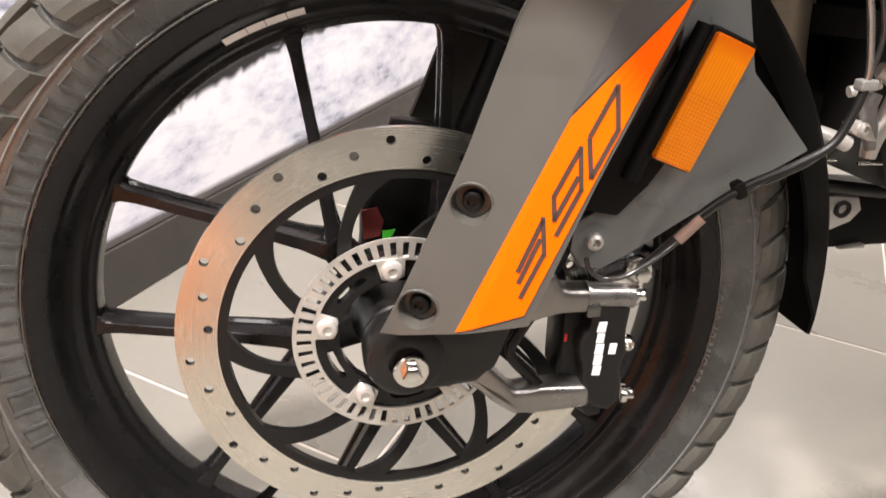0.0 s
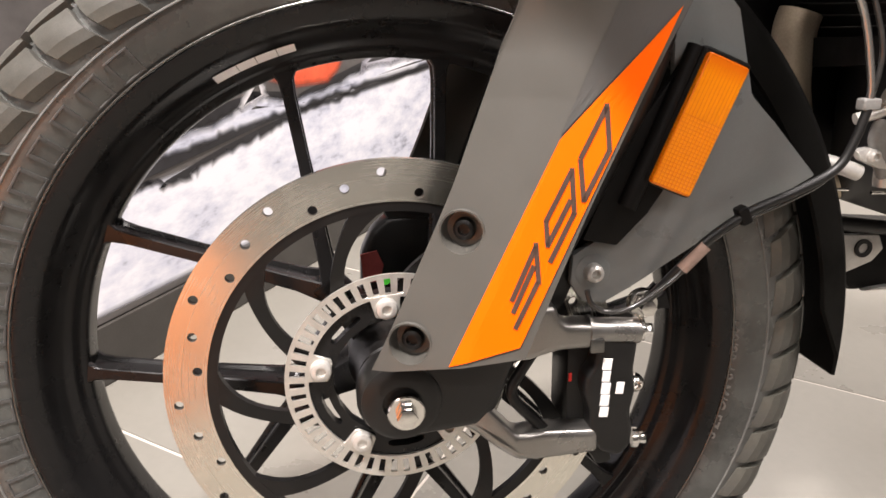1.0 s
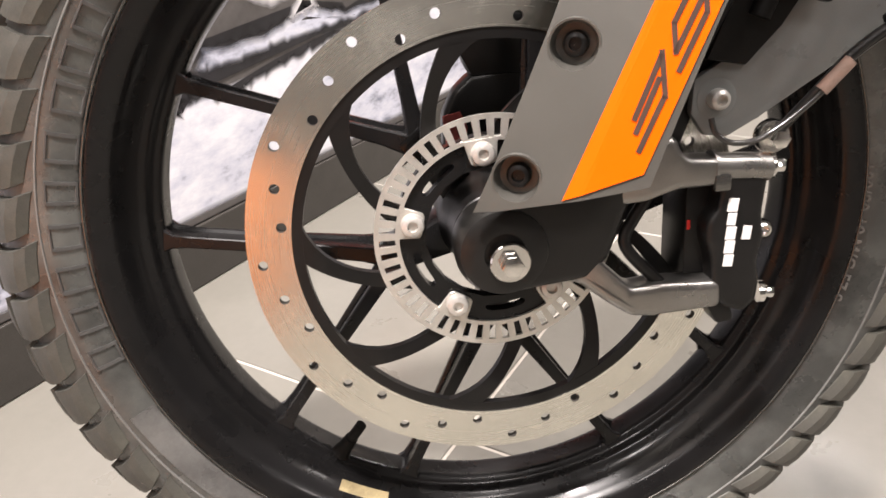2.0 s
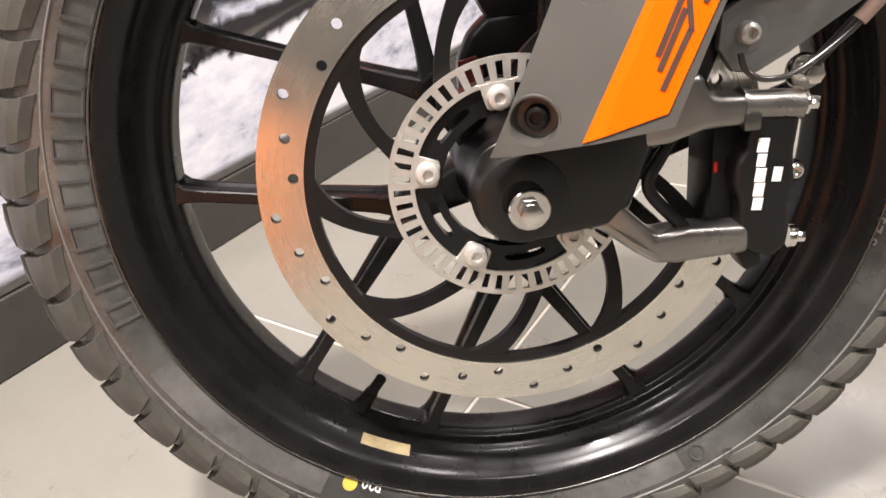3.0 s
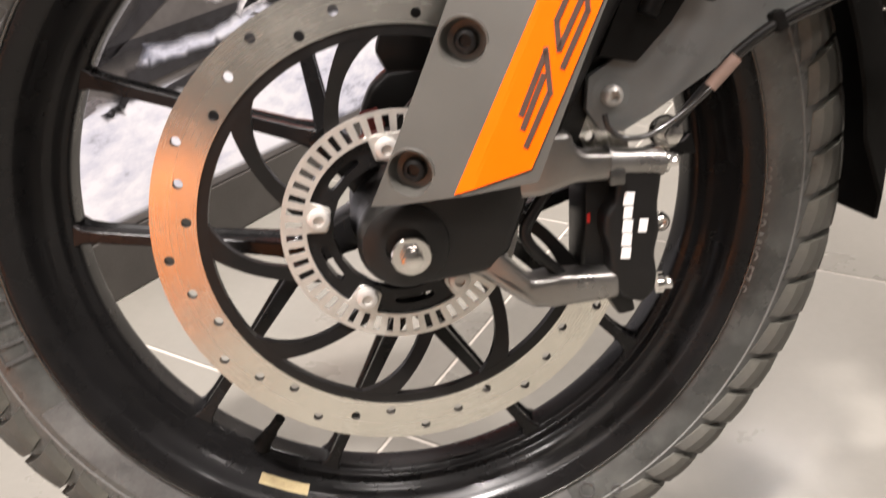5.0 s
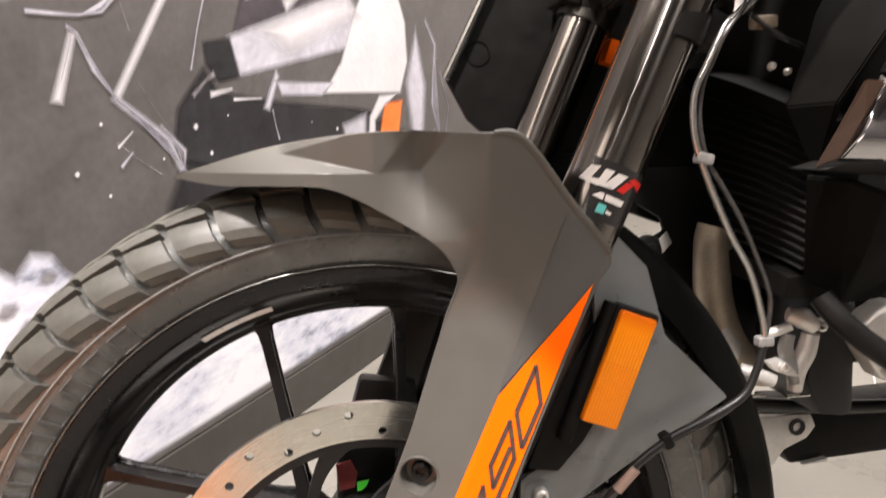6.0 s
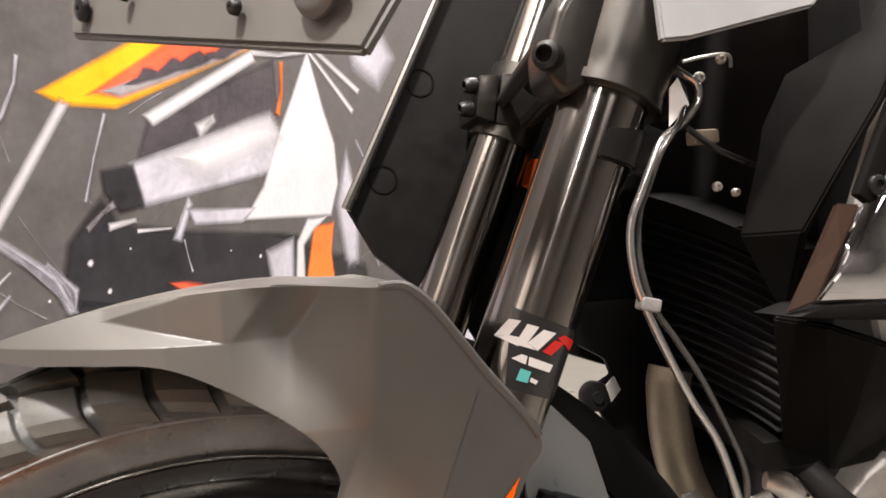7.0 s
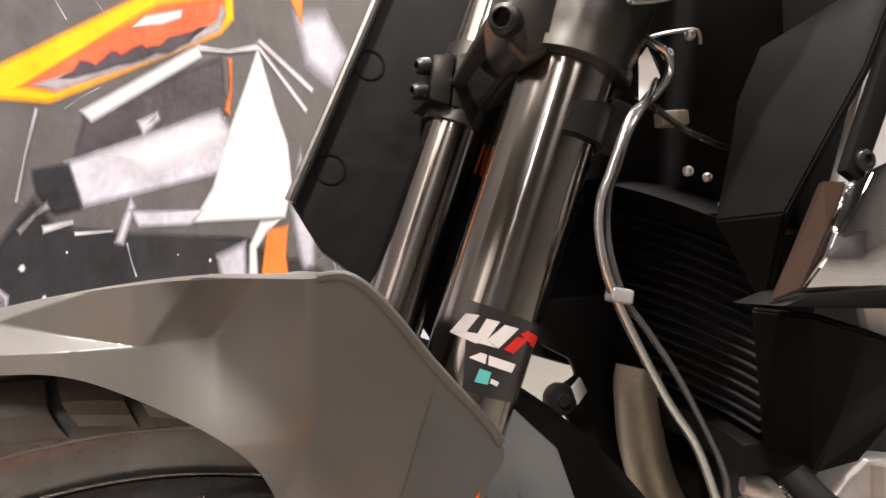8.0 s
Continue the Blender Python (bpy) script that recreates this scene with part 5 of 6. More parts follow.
def rad_sheet(u0, u1, dx, thick, y0=-0.086, y1=0.128, n=12, rows=4):
    """A bowed slab that follows the radiator's face."""
    bm = bmesh.new()
    grid = [[bm.verts.new(rad(u0 + (u1 - u0) * i / rows, y0 + (y1 - y0) * j / n, dx)) for j in range(n + 1)] for i in range(rows + 1)]
    for p, q in zip(grid, grid[1:]):
        for j in range(n):
            bm.faces.new((p[j], q[j], q[j + 1], p[j + 1]))
    back = bmesh.ops.extrude_face_region(bm, geom=list(bm.faces))
    bmesh.ops.translate(bm, verts=[v for v in back["geom"] if isinstance(v, bmesh.types.BMVert)], vec=(thick, 0, 0))
    bmesh.ops.recalc_face_normals(bm, faces=bm.faces)
    return bm


radiator = part("radiator", rad_sheet(-0.1, 1.1, 0.010, 0.025), M["black"], bike, "black bowed radiator with thin cooling fins", smooth=30)
part("top_tank", rad_sheet(1.05, 1.17, -0.004, 0.040), M["panel"], radiator, "black radiator top tank", smooth=30)
part("bottom_tank", rad_sheet(-0.24, -0.06, -0.010, 0.045), M["panel"], radiator, "black radiator bottom tank", smooth=30)
for k in range(15):
    u = k / 14
    bm = bmesh.new()
    rows = []
    for q in range(13):
        y = -0.085 + 0.213 * q / 12
        front, rear = rad(u, y), rad(u, y, 0.0045)
        rows.append([bm.verts.new(v) for v in (front + Vector((0, 0, -0.0006)), front + Vector((0, 0, 0.0003)), rear + Vector((0, 0, 0.0008)), rear + Vector((0, 0, 0.0)))])
    for p, q in zip(rows, rows[1:]):
        for m in range(4):
            bm.faces.new((p[m], p[(m + 1) % 4], q[(m + 1) % 4], q[m]))
    bm.faces.new(rows[0])
    bm.faces.new(rows[-1])
    bmesh.ops.recalc_face_normals(bm, faces=bm.faces)
    part("fin", bm, M["fin"], radiator, smooth=0)

engine = part("engine_block", plate([(0.425, 0.150), (0.450, 0.128), (0.640, 0.110), (0.900, 0.110), (0.900, 0.640), (0.425, 0.640)], -0.012, 0.105, 0.012), M["matt"], bike, "dark engine and frame in the shade")
part("inner_fairing", plate([(0.392, 0.352), (0.440, 0.346), (0.440, 0.660), (0.410, 0.660), (0.392, 0.430)], -0.078, 0.200, 0.006), M["black"], bike, "black inner fairing above the radiator")
part("engine_cover", plate([(0.402, 0.245), (0.402, 0.120), (0.415, 0.085), (0.450, 0.080), (0.450, 0.245)], -0.018, 0.070, 0.010), M["matt"], engine, "dark cast engine cover")
header = part("exhaust_pipe", pipe([(0.371, 0.085, 0.250), (0.368, 0.085, 0.240), (0.367, 0.085, 0.228), (0.367, 0.085, 0.190), (0.376, 0.085, 0.150), (0.390, 0.080, 0.118), (0.412, 0.072, 0.104), (0.445, 0.06, 0.108)], 0.0185, 28, 8), M["bronze"], bike, "heat-browned exhaust header pipe")
part("heat_patch", pipe([(0.371, 0.074, 0.150), (0.379, 0.0735, 0.130), (0.388, 0.073, 0.112)], [0.008, 0.0125, 0.008], 20, 5), M["alloy"], header, "pale scuffed patch of pipe")
part("lower_cover", plate([(0.300, 0.312), (0.300, 0.275), (0.3245, 0.2600), (0.3290, 0.246), (0.3160, 0.240), (0.3120, 0.222), (0.3200, 0.206), (0.318, 0.190), (0.340, 0.150), (0.372, 0.120), (0.440, 0.104), (0.640, 0.104), (0.640, 0.300)], 0.112, 0.120, 0.003), M["black"], bike, "black lower cover behind the exhaust")
part("crash_bar", pipe([(0.346, -0.108, 0.222), (0.356, -0.120, 0.204), (0.388, -0.130, 0.176), (0.440, -0.130, 0.146), (0.52, -0.13, 0.125)], 0.0087, 18, 6), M["black"], bike, "black tubular crash bar")
pump = part("water_pump", merged(pipe([(0.372, -0.030, 0.188), (0.384, -0.034, 0.184), (0.394, -0.036, 0.175)], [0.006, 0.0095, 0.006], 16, 5), pipe([(0.352, -0.028, 0.171), (0.364, -0.030, 0.174), (0.374, -0.032, 0.178)], 0.0045, 12, 4)), M["alloy"], bike, "bright alloy water pump outlet")
part("union_nut", bolt_mesh(0.0075, 0.010, hexa=True), M["chrome"], pump, "bright union nut", matrix=Matrix.Translation((0.400, -0.030, 0.176)))
part("hose_elbow", pipe([(0.374, -0.030, 0.170), (0.371, -0.030, 0.157), (0.377, -0.030, 0.138), (0.381, -0.030, 0.126)], [0.0055, 0.0065, 0.006, 0.005], 14, 6), M["clear"], pump, "pale clear hose")
part("drain_elbow", pipe([(0.396, -0.028, 0.168), (0.392, -0.028, 0.152), (0.384, -0.028, 0.136), (0.382, -0.028, 0.118)], [0.0075, 0.0085, 0.008, 0.006], 16, 6), M["alloy"], pump, "dull alloy elbow")
part("bracket", merged(plate([(0.352, 0.148), (0.364, 0.150), (0.376, 0.142), (0.382, 0.132), (0.372, 0.134), (0.358, 0.140)], -0.036, -0.026, 0.002), moved(bolt_mesh(0.005, 0.005, 0.5, sides=12), Matrix.Translation((0.365, -0.036, 0.144)))), M["alloy"], pump, "bright bracket with a bolt")
part("hose_end", pipe([(0.335, -0.020, 0.139), (0.350, -0.028, 0.134), (0.360, -0.030, 0.130)], 0.0062, 14, 4), M["alloy"], pump, "dull pipe end")
for x0, x1, z in ((0.336, 0.353, 0.1185), (0.373, 0.395, 0.114)):
    part("thin_rod", pipe([(x0, -0.030, z), (x1, -0.030, z - 0.001)], 0.0013, 8, 2), M["chrome"], pump, "thin bright rod")
part("clutch_cover", merged(plate([(0.428, 0.168), (0.446, 0.182), (0.466, 0.193), (0.505, 0.184), (0.560, 0.170), (0.560, 0.115), (0.500, 0.108), (0.459, 0.122)], -0.040, -0.012, 0.008, 4), pipe([(0.478, -0.044, 0.186), (0.474, -0.046, 0.160), (0.466, -0.044, 0.128)], 0.011, 16, 5), pipe([(0.500, -0.042, 0.180), (0.500, -0.044, 0.155), (0.494, -0.042, 0.125)], 0.008, 14, 5)), M["alloy"], bike, "pale cast alloy engine cover with ribs")
part("clamp_block", moved(box(0.040, 0.030, 0.030, 0.005), Matrix.Translation((0.438, -0.130, 0.148)) @ Matrix.Rotation(radians(25), 4, "Y")), M["black"], bike, "black crash bar clamp")
part("skid_bracket", merged(plate([(0.398, 0.052), (0.436, 0.048), (0.474, 0.046), (0.480, 0.032), (0.470, 0.020), (0.444, 0.010), (0.424, -0.016), (0.408, -0.012), (0.404, 0.020)], 0.076, 0.084, 0.002)), M["alloy"], bike, "pale alloy skid bracket")
part("bracket_hole_ring", lathe([(0.005, -0.002), (0.009, -0.002), (0.009, 0.002), (0.005, 0.002)], 20), M["matt"], bike, "black bracket bush", matrix=Matrix.Translation((0.4575, 0.076, 0.034)))
part("sump_guard", plate([(0.440, 0.058), (0.530, 0.050), (0.640, 0.050), (0.640, -0.012), (0.460, -0.014), (0.450, 0.000)], 0.088, 0.130, 0.005), M["black"], bike, "black sump cover under the engine")
part("frame_tube", pipe([(0.405, 0.078, 0.064), (0.450, 0.078, 0.057), (0.520, 0.078, 0.048), (0.600, 0.078, 0.042)], 0.0075, 14, 4), M["clamp"], bike, "glossy black lower frame tube")
part("bracket_plate", plate([(0.468, -0.012), (0.480, -0.010), (0.498, -0.008), (0.498, -0.012)], 0.080, 0.088, 0.0008, 1), M["alloy"], bike, "bright bottom bracket edge")
part("top_cowl", slab([(0.258, -0.134, 0.4690), (0.275, -0.134, 0.4700), (0.352, -0.134, 0.486), (0.400, -0.132, 0.540), (0.400, -0.132, 0.640), (0.258, -0.120, 0.640)], 0.006), M["cool_grey"], bike, "cool grey cowl side")

horn = part("horn", lathe([(0.0001, -0.006), (0.005, -0.006), (0.0055, -0.0045), (0.0085, -0.0042), (0.0120, -0.0035), (0.0128, -0.001), (0.0128, 0.008), (0.0105, 0.012), (0.0001, 0.012)], 28), M["black"], bike, "round black horn", matrix=Matrix.Translation((0.3075, 0.100, 0.2315)))
part("horn_bracket", plate([(0.008, 0.008), (0.017, 0.016), (0.022, 0.004), (0.012, -0.006)], -0.004, 0.0, 0.001), M["alloy"], horn, "dull metal bracket")
part("fork_foot", merged(plate([(0.004, 0.0905), (-0.010, 0.078), (-0.0195, 0.0588), (-0.0205, 0.029), (-0.026, 0.0), (-0.012, -0.026), (0.020, -0.028), (0.046, -0.012), (0.0552, 0.0249), (0.060, 0.0938)], 0.062, 0.088, 0.006, 3), lathe([(0.012, 0.056), (0.026, 0.056), (0.029, 0.062), (0.029, 0.090), (0.012, 0.090)], 40), plate([(0.004, 0.088), (-0.004, 0.104), (0.008, 0.140), (0.060, 0.130), (0.060, 0.088)], 0.060, 0.080, 0.005)), M["clamp"], bike, "semi-gloss black cast fork foot of the far leg")
part("fork_tag", plate([(-0.020, 0.060), (-0.006, 0.063), (-0.0005, 0.050), (-0.004, 0.036), (-0.018, 0.034)], 0.058, 0.0595, 0.0003, 1), M["faded_red"], bike, "faded red tag on the far fork leg")
part("fork_tag", plate([(-0.002, 0.0415), (0.0095, 0.0425), (0.007, 0.0370), (0.002, 0.0325), (-0.002, 0.0325)], 0.0565, 0.0578, 0.0003, 1), M["green"], bike, "bright green tag on the far fork leg")
part("wiring", pipe([(0.300, -0.060, 0.440), (0.331, -0.030, 0.440), (0.358, -0.030, 0.421), (0.392, -0.030, 0.406)], 0.0022, 10, 6), M["cable"], bike, "thin black wire")
for x, z, w in ((0.353, 0.396, 0.007), (0.367, 0.391, 0.006), (0.376, 0.372, 0.005), (0.346, 0.472, 0.008), (0.364, 0.484, 0.007)):
    part("small_bolt", bolt_mesh(w / 2, 0.004, 0.4, sides=12), M["alloy"], bike, "small bright bolt", matrix=Matrix.Translation((x, -0.030, z)))
part("wire_clip", pipe([(0.334, -0.032, 0.483), (0.350, -0.032, 0.486), (0.369, -0.032, 0.487), (0.371, -0.032, 0.478)], 0.0013, 8, 5), M["alloy"], bike, "bright bent wire clip")
part("connector", box(0.020, 0.012, 0.010, 0.002), M["bronze"], bike, "brown connector block", matrix=Matrix.Translation((0.352, -0.020, 0.432)))

# ---- printed shapes of the poster ----
def jagged(points, amount, steps=9, seed=3):
    """The outline with its edges made uneven."""
    rnd = random.Random(seed)
    out = []
    for a, b in zip(points, points[1:] + points[:1]):
        for k in range(steps):
            t = k / steps
            out.append((a[0] + (b[0] - a[0]) * t + rnd.uniform(-amount, amount), max(0.1145, a[1] + (b[1] - a[1]) * t + rnd.uniform(-amount, amount) * 0.7)))
    return out


printed("snow_ground", [(-1.335, 0.122), (3.151, 0.122), (3.151, 0.429), (1.619, 0.354), (1.379, 0.341), (0.985, 0.335), (0.766, 0.330), (0.591, 0.311), (0.460, 0.294), (0.274, 0.284), (-0.131, 0.349), (-0.678, 0.409), (-1.335, 0.449)], "snow", 1, "printed snow")
printed("dark_shadow", jagged([(0.219, 0.339), (0.350, 0.429), (0.492, 0.609), (1.050, 0.629), (1.444, 0.509), (1.444, 0.374), (1.329, 0.369), (0.981, 0.376), (0.853, 0.354), (0.716, 0.347), (0.620, 0.368), (0.575, 0.365), (0.469, 0.345), (0.335, 0.345)], 0.006), INK["black"], 2, soft=0.03)
printed("snow_track", jagged([(0.314, 0.321), (0.418, 0.325), (0.593, 0.333), (0.767, 0.340), (0.979, 0.346), (1.376, 0.353), (1.329, 0.371), (0.981, 0.378), (0.853, 0.356), (0.716, 0.349), (0.620, 0.370), (0.575, 0.367), (0.469, 0.347), (0.335, 0.347)], 0.005, 6, 2), "snow", 3, soft=0.014)
printed("dark_streak", jagged([(0.235, 0.267), (0.292, 0.292), (0.363, 0.277), (0.457, 0.288), (0.589, 0.307), (0.766, 0.327), (0.978, 0.331), (1.376, 0.339), (1.376, 0.355), (0.979, 0.348), (0.767, 0.342), (0.593, 0.336), (0.418, 0.328), (0.295, 0.323)], 0.008, 12, 5), INK["black"], 4, soft=0.012)
printed("dark_streak", jagged([(-0.10, 0.33), (0.10, 0.30), (0.25, 0.29), (0.12, 0.28), (-0.05, 0.30)], 0.007, 6, 8), INK["grey"], 2, soft=0.02)
printed("snow_streak", jagged([(0.453, 0.411), (0.513, 0.423), (0.583, 0.408), (0.498, 0.392)], 0.004, 6, 4), INK["white"], 3, soft=0.014)
printed("snow_streak", jagged([(0.547, 0.366), (0.583, 0.399), (0.611, 0.411), (0.624, 0.377), (0.580, 0.361)], 0.004, 5, 6), INK["white"], 3, soft=0.012)
printed("snow_streak", jagged([(0.963, 0.384), (1.018, 0.414), (1.182, 0.429), (1.400, 0.419), (1.379, 0.374), (0.981, 0.378)], 0.006, 8, 6), INK["lilac"], 3, soft=0.016)
printed("red_wheel", [(0.614, 0.464), (0.606, 0.433), (0.638, 0.404), (0.720, 0.381), (0.827, 0.375), (0.865, 0.392), (0.908, 0.434), (0.886, 0.479), (0.689, 0.494)], INK["red"], 4, soft=0.016)
printed("yellow_visor", [(0.44, 0.890), (0.564, 0.947), (0.826, 1.070), (1.10, 1.160), (1.116, 1.121), (1.113, 1.074), (1.062, 1.038), (0.587, 0.876), (0.481, 0.876)], INK["yellow"], 2)
printed("orange_visor", [(0.535, 0.893), (0.871, 1.060), (1.084, 1.112), (1.078, 1.075), (0.985, 1.030), (0.60, 0.897)], INK["red"], 3, soft=0.02)
printed("visor_stroke", [(0.557, 0.898), (0.701, 0.938), (0.883, 0.993), (1.046, 1.057), (1.071, 1.093), (1.085, 1.085), (1.06, 1.045), (0.895, 0.982), (0.710, 0.925), (0.60, 0.893)], INK["grey"], 4, soft=0.012)
printed("visor_stroke", jagged([(0.613, 0.911), (0.663, 0.943), (0.690, 0.938), (0.737, 0.966), (0.760, 0.958), (0.811, 0.986), (0.835, 0.980), (0.884, 1.004), (0.965, 1.028), (1.015, 1.050), (0.955, 1.010), (0.885, 0.984), (0.80, 0.958), (0.74, 0.943), (0.665, 0.922)], 0.006, 2, 12), INK["plum"], 5, soft=0.008)
printed("visor_stroke", [(0.79, 1.011), (0.829, 1.034), (0.935, 1.062), (0.929, 1.049), (0.872, 1.029)], INK["white"], 5, soft=0.008)
printed("mast", [(0.477, 0.880), (0.488, 0.876), (0.341, 0.697), (0.331, 0.702)], INK["white"], 2)
printed("dark_panel", [(0.664, 0.867), (1.056, 0.990), (1.06, 0.882), (0.79, 0.822), (0.617, 0.778)], INK["plum"], 2, soft=0.016)
printed("pale_panel", [(0.608, 0.787), (1.028, 0.879), (1.072, 0.836), (1.029, 0.766), (0.634, 0.722)], INK["lilac"], 3, soft=0.014)
printed("pale_panel", [(0.70, 0.800), (1.028, 0.872), (1.06, 0.836), (0.80, 0.765)], INK["white"], 4, soft=0.045)
printed("dark_lamp", [(0.542, 0.778), (0.612, 0.786), (0.631, 0.720), (0.575, 0.714), (0.545, 0.745)], INK["black"], 4)
printed("white_flank", [(1.203, 1.026), (1.26, 0.905), (1.308, 0.824), (1.316, 0.729), (1.272, 0.657), (0.917, 0.675), (0.99, 0.735), (1.058, 0.84), (1.126, 0.922)], INK["white"], 4)
printed("dark_body", [(0.443, 0.595), (0.466, 0.676), (0.537, 0.736), (0.572, 0.694), (0.74, 0.668), (0.979, 0.640), (1.12, 0.62), (1.10, 0.50), (0.99, 0.49), (0.62, 0.55)], INK["black"], 3, soft=0.016)
printed("orange_flank", [(1.187, 0.635), (1.283, 0.637), (1.262, 0.57), (1.275, 0.488), (1.133, 0.500)], INK["orange"], 5)
printed("lilac_flank", [(0.988, 0.601), (1.089, 0.616), (1.08, 0.50), (1.005, 0.510)], INK["lilac"], 5, soft=0.02)
printed("white_edge", [(1.09, 0.505), (1.11, 0.61), (1.16, 0.655), (1.25, 0.655), (1.19, 0.635), (1.135, 0.60), (1.13, 0.50)], INK["white"], 6)
printed("red_flash", [(0.68, 0.585), (0.731, 0.577), (0.841, 0.552), (0.728, 0.556)], INK["red"], 5)
printed("pale_stick", [(0.652, 0.866), (0.98, 1.004), (0.985, 0.985), (0.67, 0.852)], INK["white"], 5)
printed("pale_stick", [(1.195, 1.03), (1.21, 1.03), (1.42, 0.908), (1.41, 0.90)], INK["white"], 5)
printed("pale_stick", [(1.205, 1.04), (1.215, 1.045), (1.46, 0.960), (1.45, 0.950)], INK["white"], 5)
printed("pale_stick", [(0.334, 0.704), (0.436, 0.634), (0.465, 0.577), (0.455, 0.577), (0.428, 0.625), (0.330, 0.697)], INK["lilac"], 5)
printed("pale_stick", [(0.222, 0.703), (0.266, 0.790), (0.274, 0.789), (0.236, 0.700)], INK["white"], 5)
printed("pale_stick", [(0.70, 0.66), (0.745, 0.725), (0.752, 0.715), (0.715, 0.655)], INK["lilac"], 5)
printed("pale_stick", [(0.745, 0.705), (0.95, 0.695), (0.905, 0.672), (0.76, 0.680)], INK["lilac"], 5)
printed("pale_corner", [(-0.1, 1.00), (0.34, 0.970), (0.25, 0.865), (-0.1, 0.75)], INK["lilac"], 2, soft=0.03)
printed("grey_swirl", [(1.40, 1.12), (1.56, 1.15), (1.68, 1.06), (1.58, 0.98), (1.44, 1.02)], INK["lilac"], 2, soft=0.05)
printed("orange_spot", [(1.36, 1.17), (1.44, 1.19), (1.42, 1.11)], INK["orange"], 3)
printed("grey_swirl", [(1.31, 0.68), (1.37, 0.80), (1.42, 0.66), (1.40, 0.53), (1.35, 0.52)], INK["lilac"], 2, soft=0.03)
printed("white_rock", [(-0.02, 0.47), (0.02, 0.50), (0.05, 0.485), (0.09, 0.50), (0.12, 0.478), (0.15, 0.505), (0.18, 0.496), (0.20, 0.465), (0.225, 0.447), (0.18, 0.41), (0.14, 0.38), (0.05, 0.37), (-0.03, 0.36)], "snow", 3, soft=0.016)


def printed_line(points, w, ink, layer=6):
    """A thin printed line through points on the poster."""
    pts = [Vector(p) for p in points]
    side = []
    for k, p in enumerate(pts):
        d = (pts[min(k + 1, len(pts) - 1)] - pts[max(k - 1, 0)]).normalized()
        side.append(Vector((-d.y, d.x)) * w / 2 * (0.55 + 0.35 * math.sin(k * 2.1 + len(pts))))
    return printed("pale_line", [tuple(p + q) for p, q in zip(pts, side)] + [tuple(p - q) for p, q in reversed(list(zip(pts, side)))], ink, layer, soft=w * 0.7)


printed_line([(0.200, 0.818), (0.246, 0.816), (0.285, 0.815), (0.328, 0.821), (0.372, 0.854), (0.398, 0.899), (0.407, 0.936)], 0.006, INK["lilac"])
printed_line([(0.327, 0.628), (0.360, 0.649)], 0.005, INK["white"])
printed_line([(0.329, 0.599), (0.355, 0.618)], 0.006, INK["lilac"])
printed_line([(0.422, 0.650), (0.440, 0.632), (0.468, 0.606), (0.462, 0.578)], 0.012, INK["lilac"])
printed_line([(0.263, 0.800), (0.278, 0.790), (0.301, 0.741), (0.334, 0.702)], 0.008, INK["lilac"])
printed_line([(0.505, 0.694), (0.538, 0.716), (0.562, 0.727)], 0.010, INK["grey"])
printed_line([(0.549, 0.693), (0.607, 0.699)], 0.010, INK["white"])
printed_line([(0.610, 0.681), (0.693, 0.678)], 0.006, INK["white"])
printed_line([(0.725, 0.655), (0.733, 0.620), (0.741, 0.597)], 0.005, INK["lilac"])
printed_line([(0.505, 0.735), (0.530, 0.80), (0.560, 0.865)], 0.006, INK["lilac"])
printed_line([(0.790, 0.845), (0.835, 0.866)], 0.022, INK["white"])
printed_line([(1.088, 0.990), (1.082, 0.93), (1.062, 0.885)], 0.016, INK["orange"])
printed_line([(1.43, 0.83), (1.49, 0.77), (1.47, 0.62), (1.53, 0.50)], 0.018, INK["lilac"], 2)
printed_line([(1.52, 0.70), (1.58, 0.60), (1.55, 0.50)], 0.014, INK["grey"], 2)
printed_line([(0.98, 1.000), (1.08, 1.005), (1.20, 1.028)], 0.012, INK["white"])
for s_, z_, r_ in ((0.503, 0.643, 0.005), (0.537, 0.595, 0.004), (0.420, 0.60, 0.0025), (0.30, 0.665, 0.003), (0.59, 0.655, 0.002), (0.96, 0.597, 0.004), (0.86, 0.62, 0.002), (0.245, 0.60, 0.004), (0.30, 0.56, 0.003)):
    printed("spatter", [(s_ + r_ * math.cos(k * 1.05) * (1 + 0.3 * math.sin(k * 2.3)), z_ + r_ * math.sin(k * 1.05)) for k in range(6)], INK["white"], 6, soft=r_)
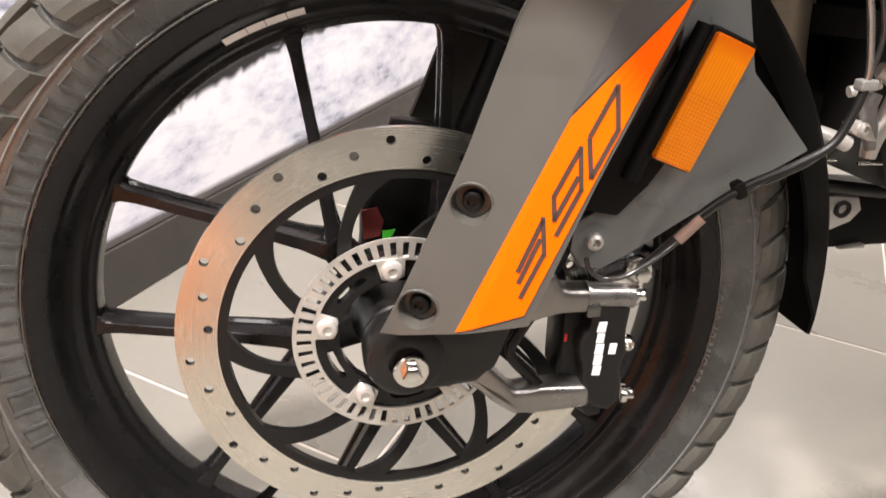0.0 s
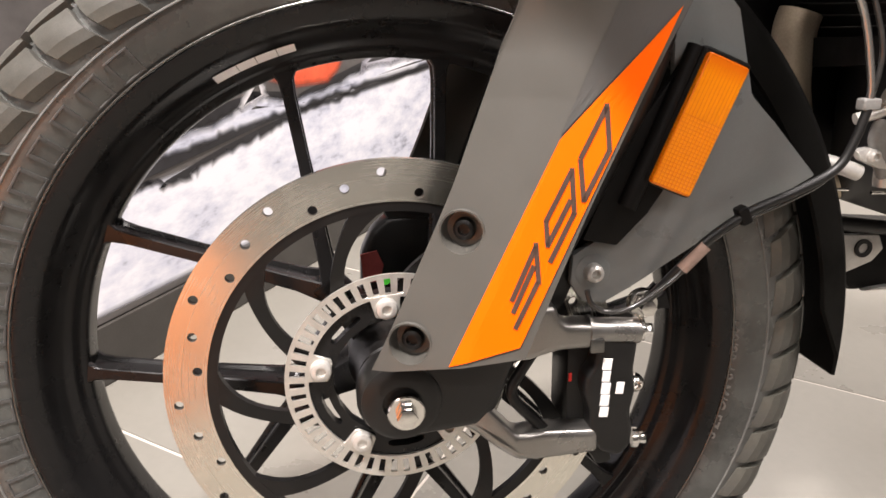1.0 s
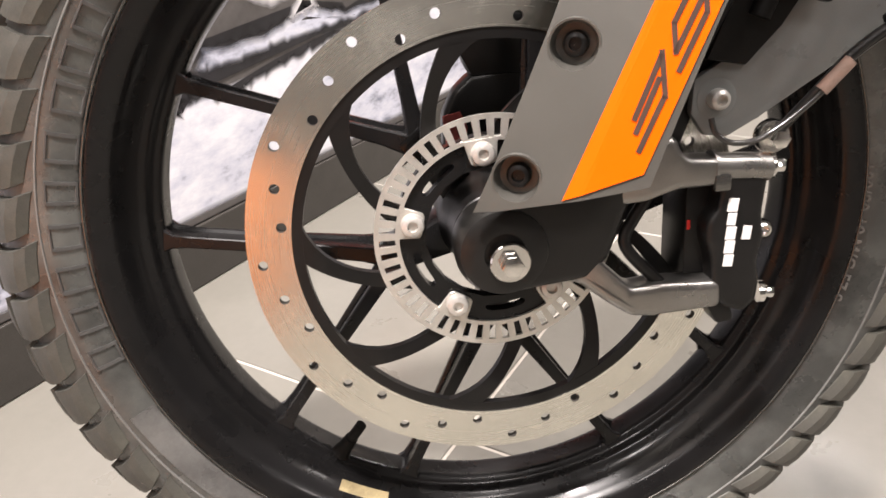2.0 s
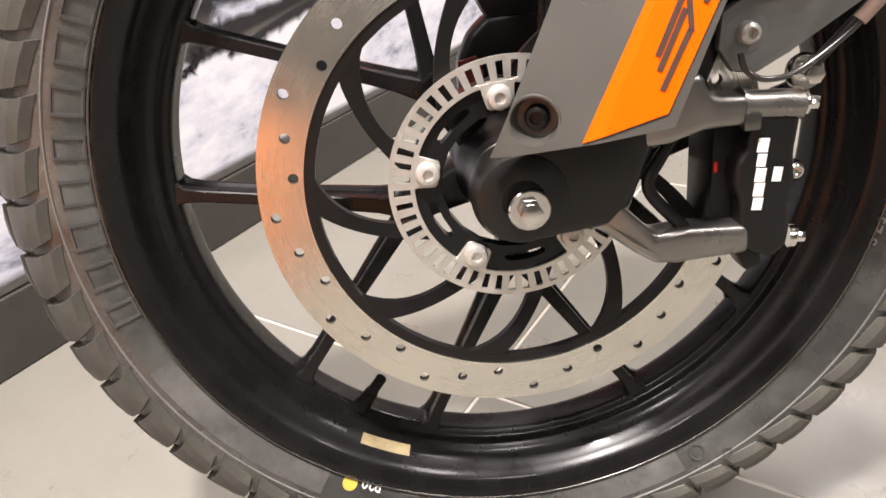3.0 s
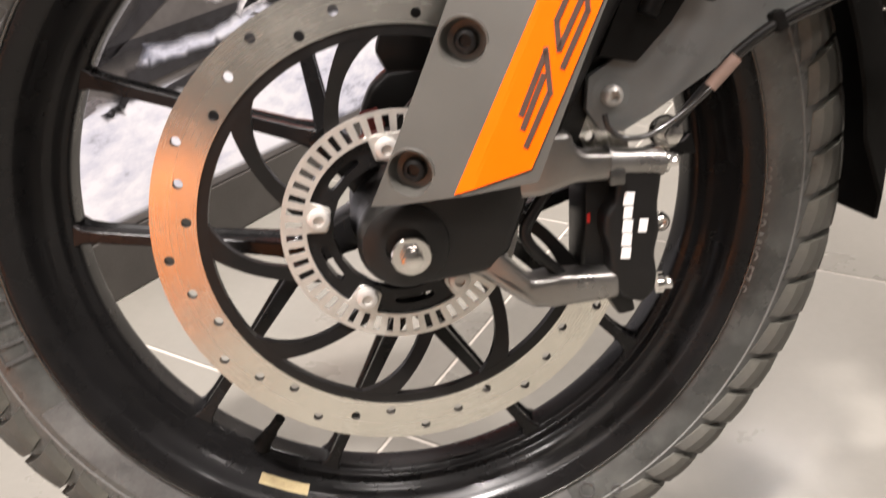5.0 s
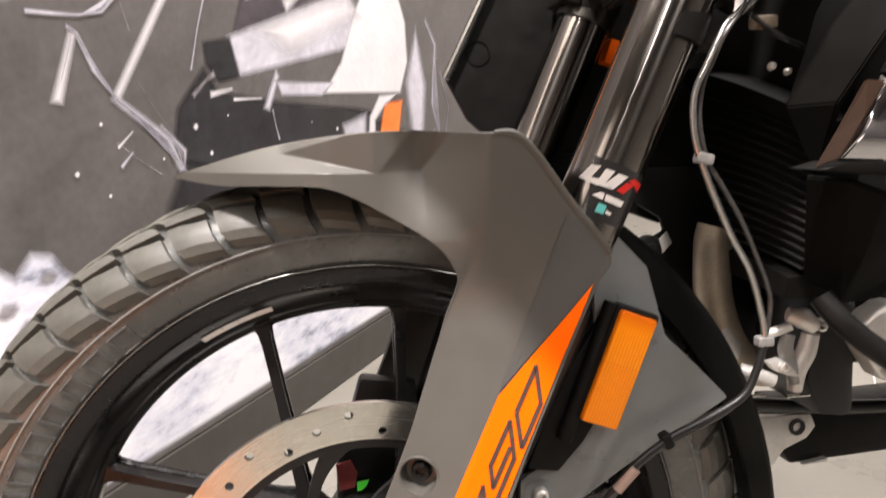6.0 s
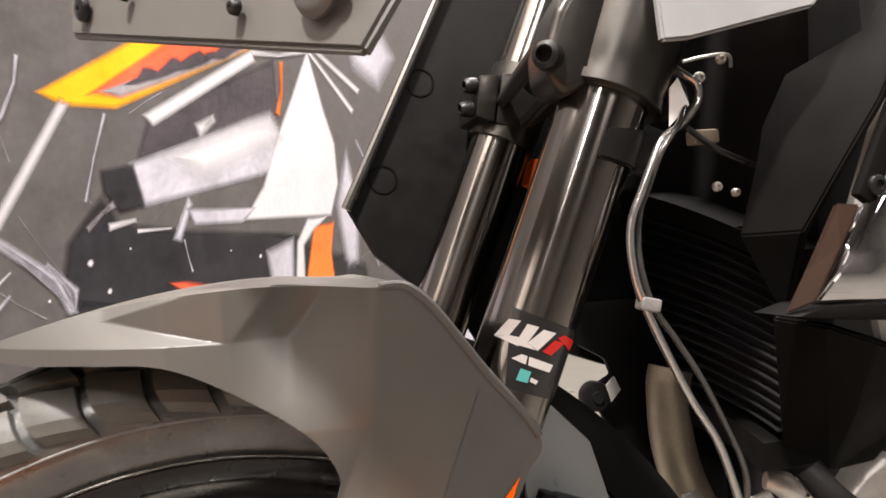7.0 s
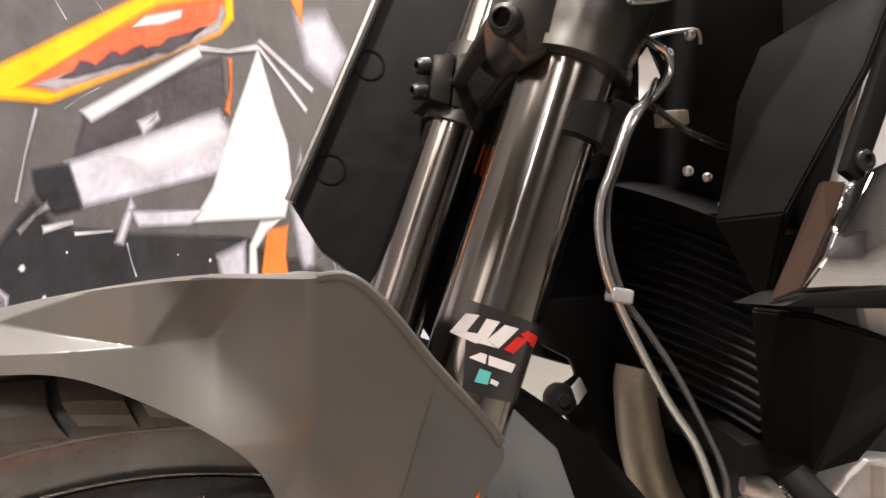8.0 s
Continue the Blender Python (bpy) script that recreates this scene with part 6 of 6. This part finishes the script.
for s_, z_, r_ in ((0.03, 0.452, 0.02), (0.10, 0.440, 0.014), (0.17, 0.468, 0.012), (0.13, 0.405, 0.022), (0.05, 0.40, 0.015)):
    printed("rock_shade", [(s_ + r_ * math.cos(k * 0.9) * (1 + 0.4 * math.sin(k * 1.7)), z_ + 0.6 * r_ * math.sin(k * 0.9)) for k in range(7)], INK["grey"], 6, soft=0.012)

scratch = random.Random(9)
for k in range(34):
    s_, z_, up, run = scratch.uniform(-0.35, 1.5), scratch.uniform(0.5, 1.15), scratch.uniform(-0.10, 0.10), scratch.uniform(0.02, 0.09)
    printed_line([(s_, z_), (s_ + run * 0.5, z_ + up * 0.55), (s_ + run, z_ + up)], scratch.choice((0.0015, 0.002, 0.003)), INK[scratch.choice(("grey", "grey", "lilac"))], 1)

# ---- unseen orange box, added to give the disc's shine its orange reflection ----
orange_box = part("display_plinth", box(0.95, 0.45, 0.30, 0.01), M["orange_paint"])
orange_box.matrix_world = pose(-0.80, -1.08, 0.15, 0, 0, 0)
tagged(orange_box, "unseen orange box added for the orange reflection in the disc", "plinth")

# ---- floor tiles ----
TILE, JOINT = 0.6, 0.0035
tile_mesh = None
for i in range(int((S1 - S0) / TILE) + 2):
    for j in range(int((WALL_AT - A0) / TILE) + 2):
        s0, a0 = 0.113 - 7 * TILE + i * TILE, 0.088 - 9 * TILE + j * TILE
        s1, a1 = s0 + TILE, a0 + TILE
        s0c, s1c, a0c, a1c = max(s0 + JOINT / 2, S0), min(s1 - JOINT / 2, S1), max(a0 + JOINT / 2, A0), min(a1 - JOINT / 2, WALL_AT)
        if s1c - s0c < 0.02 or a1c - a0c < 0.02:
            continue
        whole = abs((s1c - s0c) - (TILE - JOINT)) < 1e-6 and abs((a1c - a0c) - (TILE - JOINT)) < 1e-6
        at = ROOM @ Matrix.Translation(((s0c + s1c) / 2, (a0c + a1c) / 2, -0.005))
        if whole and tile_mesh:
            ob = new("tile", tile_mesh)
        else:
            ob = part("tile", box(s1c - s0c, a1c - a0c, 0.010, 0.0012, 1), M["tile"], smooth=0)
            if whole:
                tile_mesh = ob.data
        ob.parent = floor
        ob.matrix_parent_inverse = floor.matrix_world.inverted()
        ob.matrix_basis = at
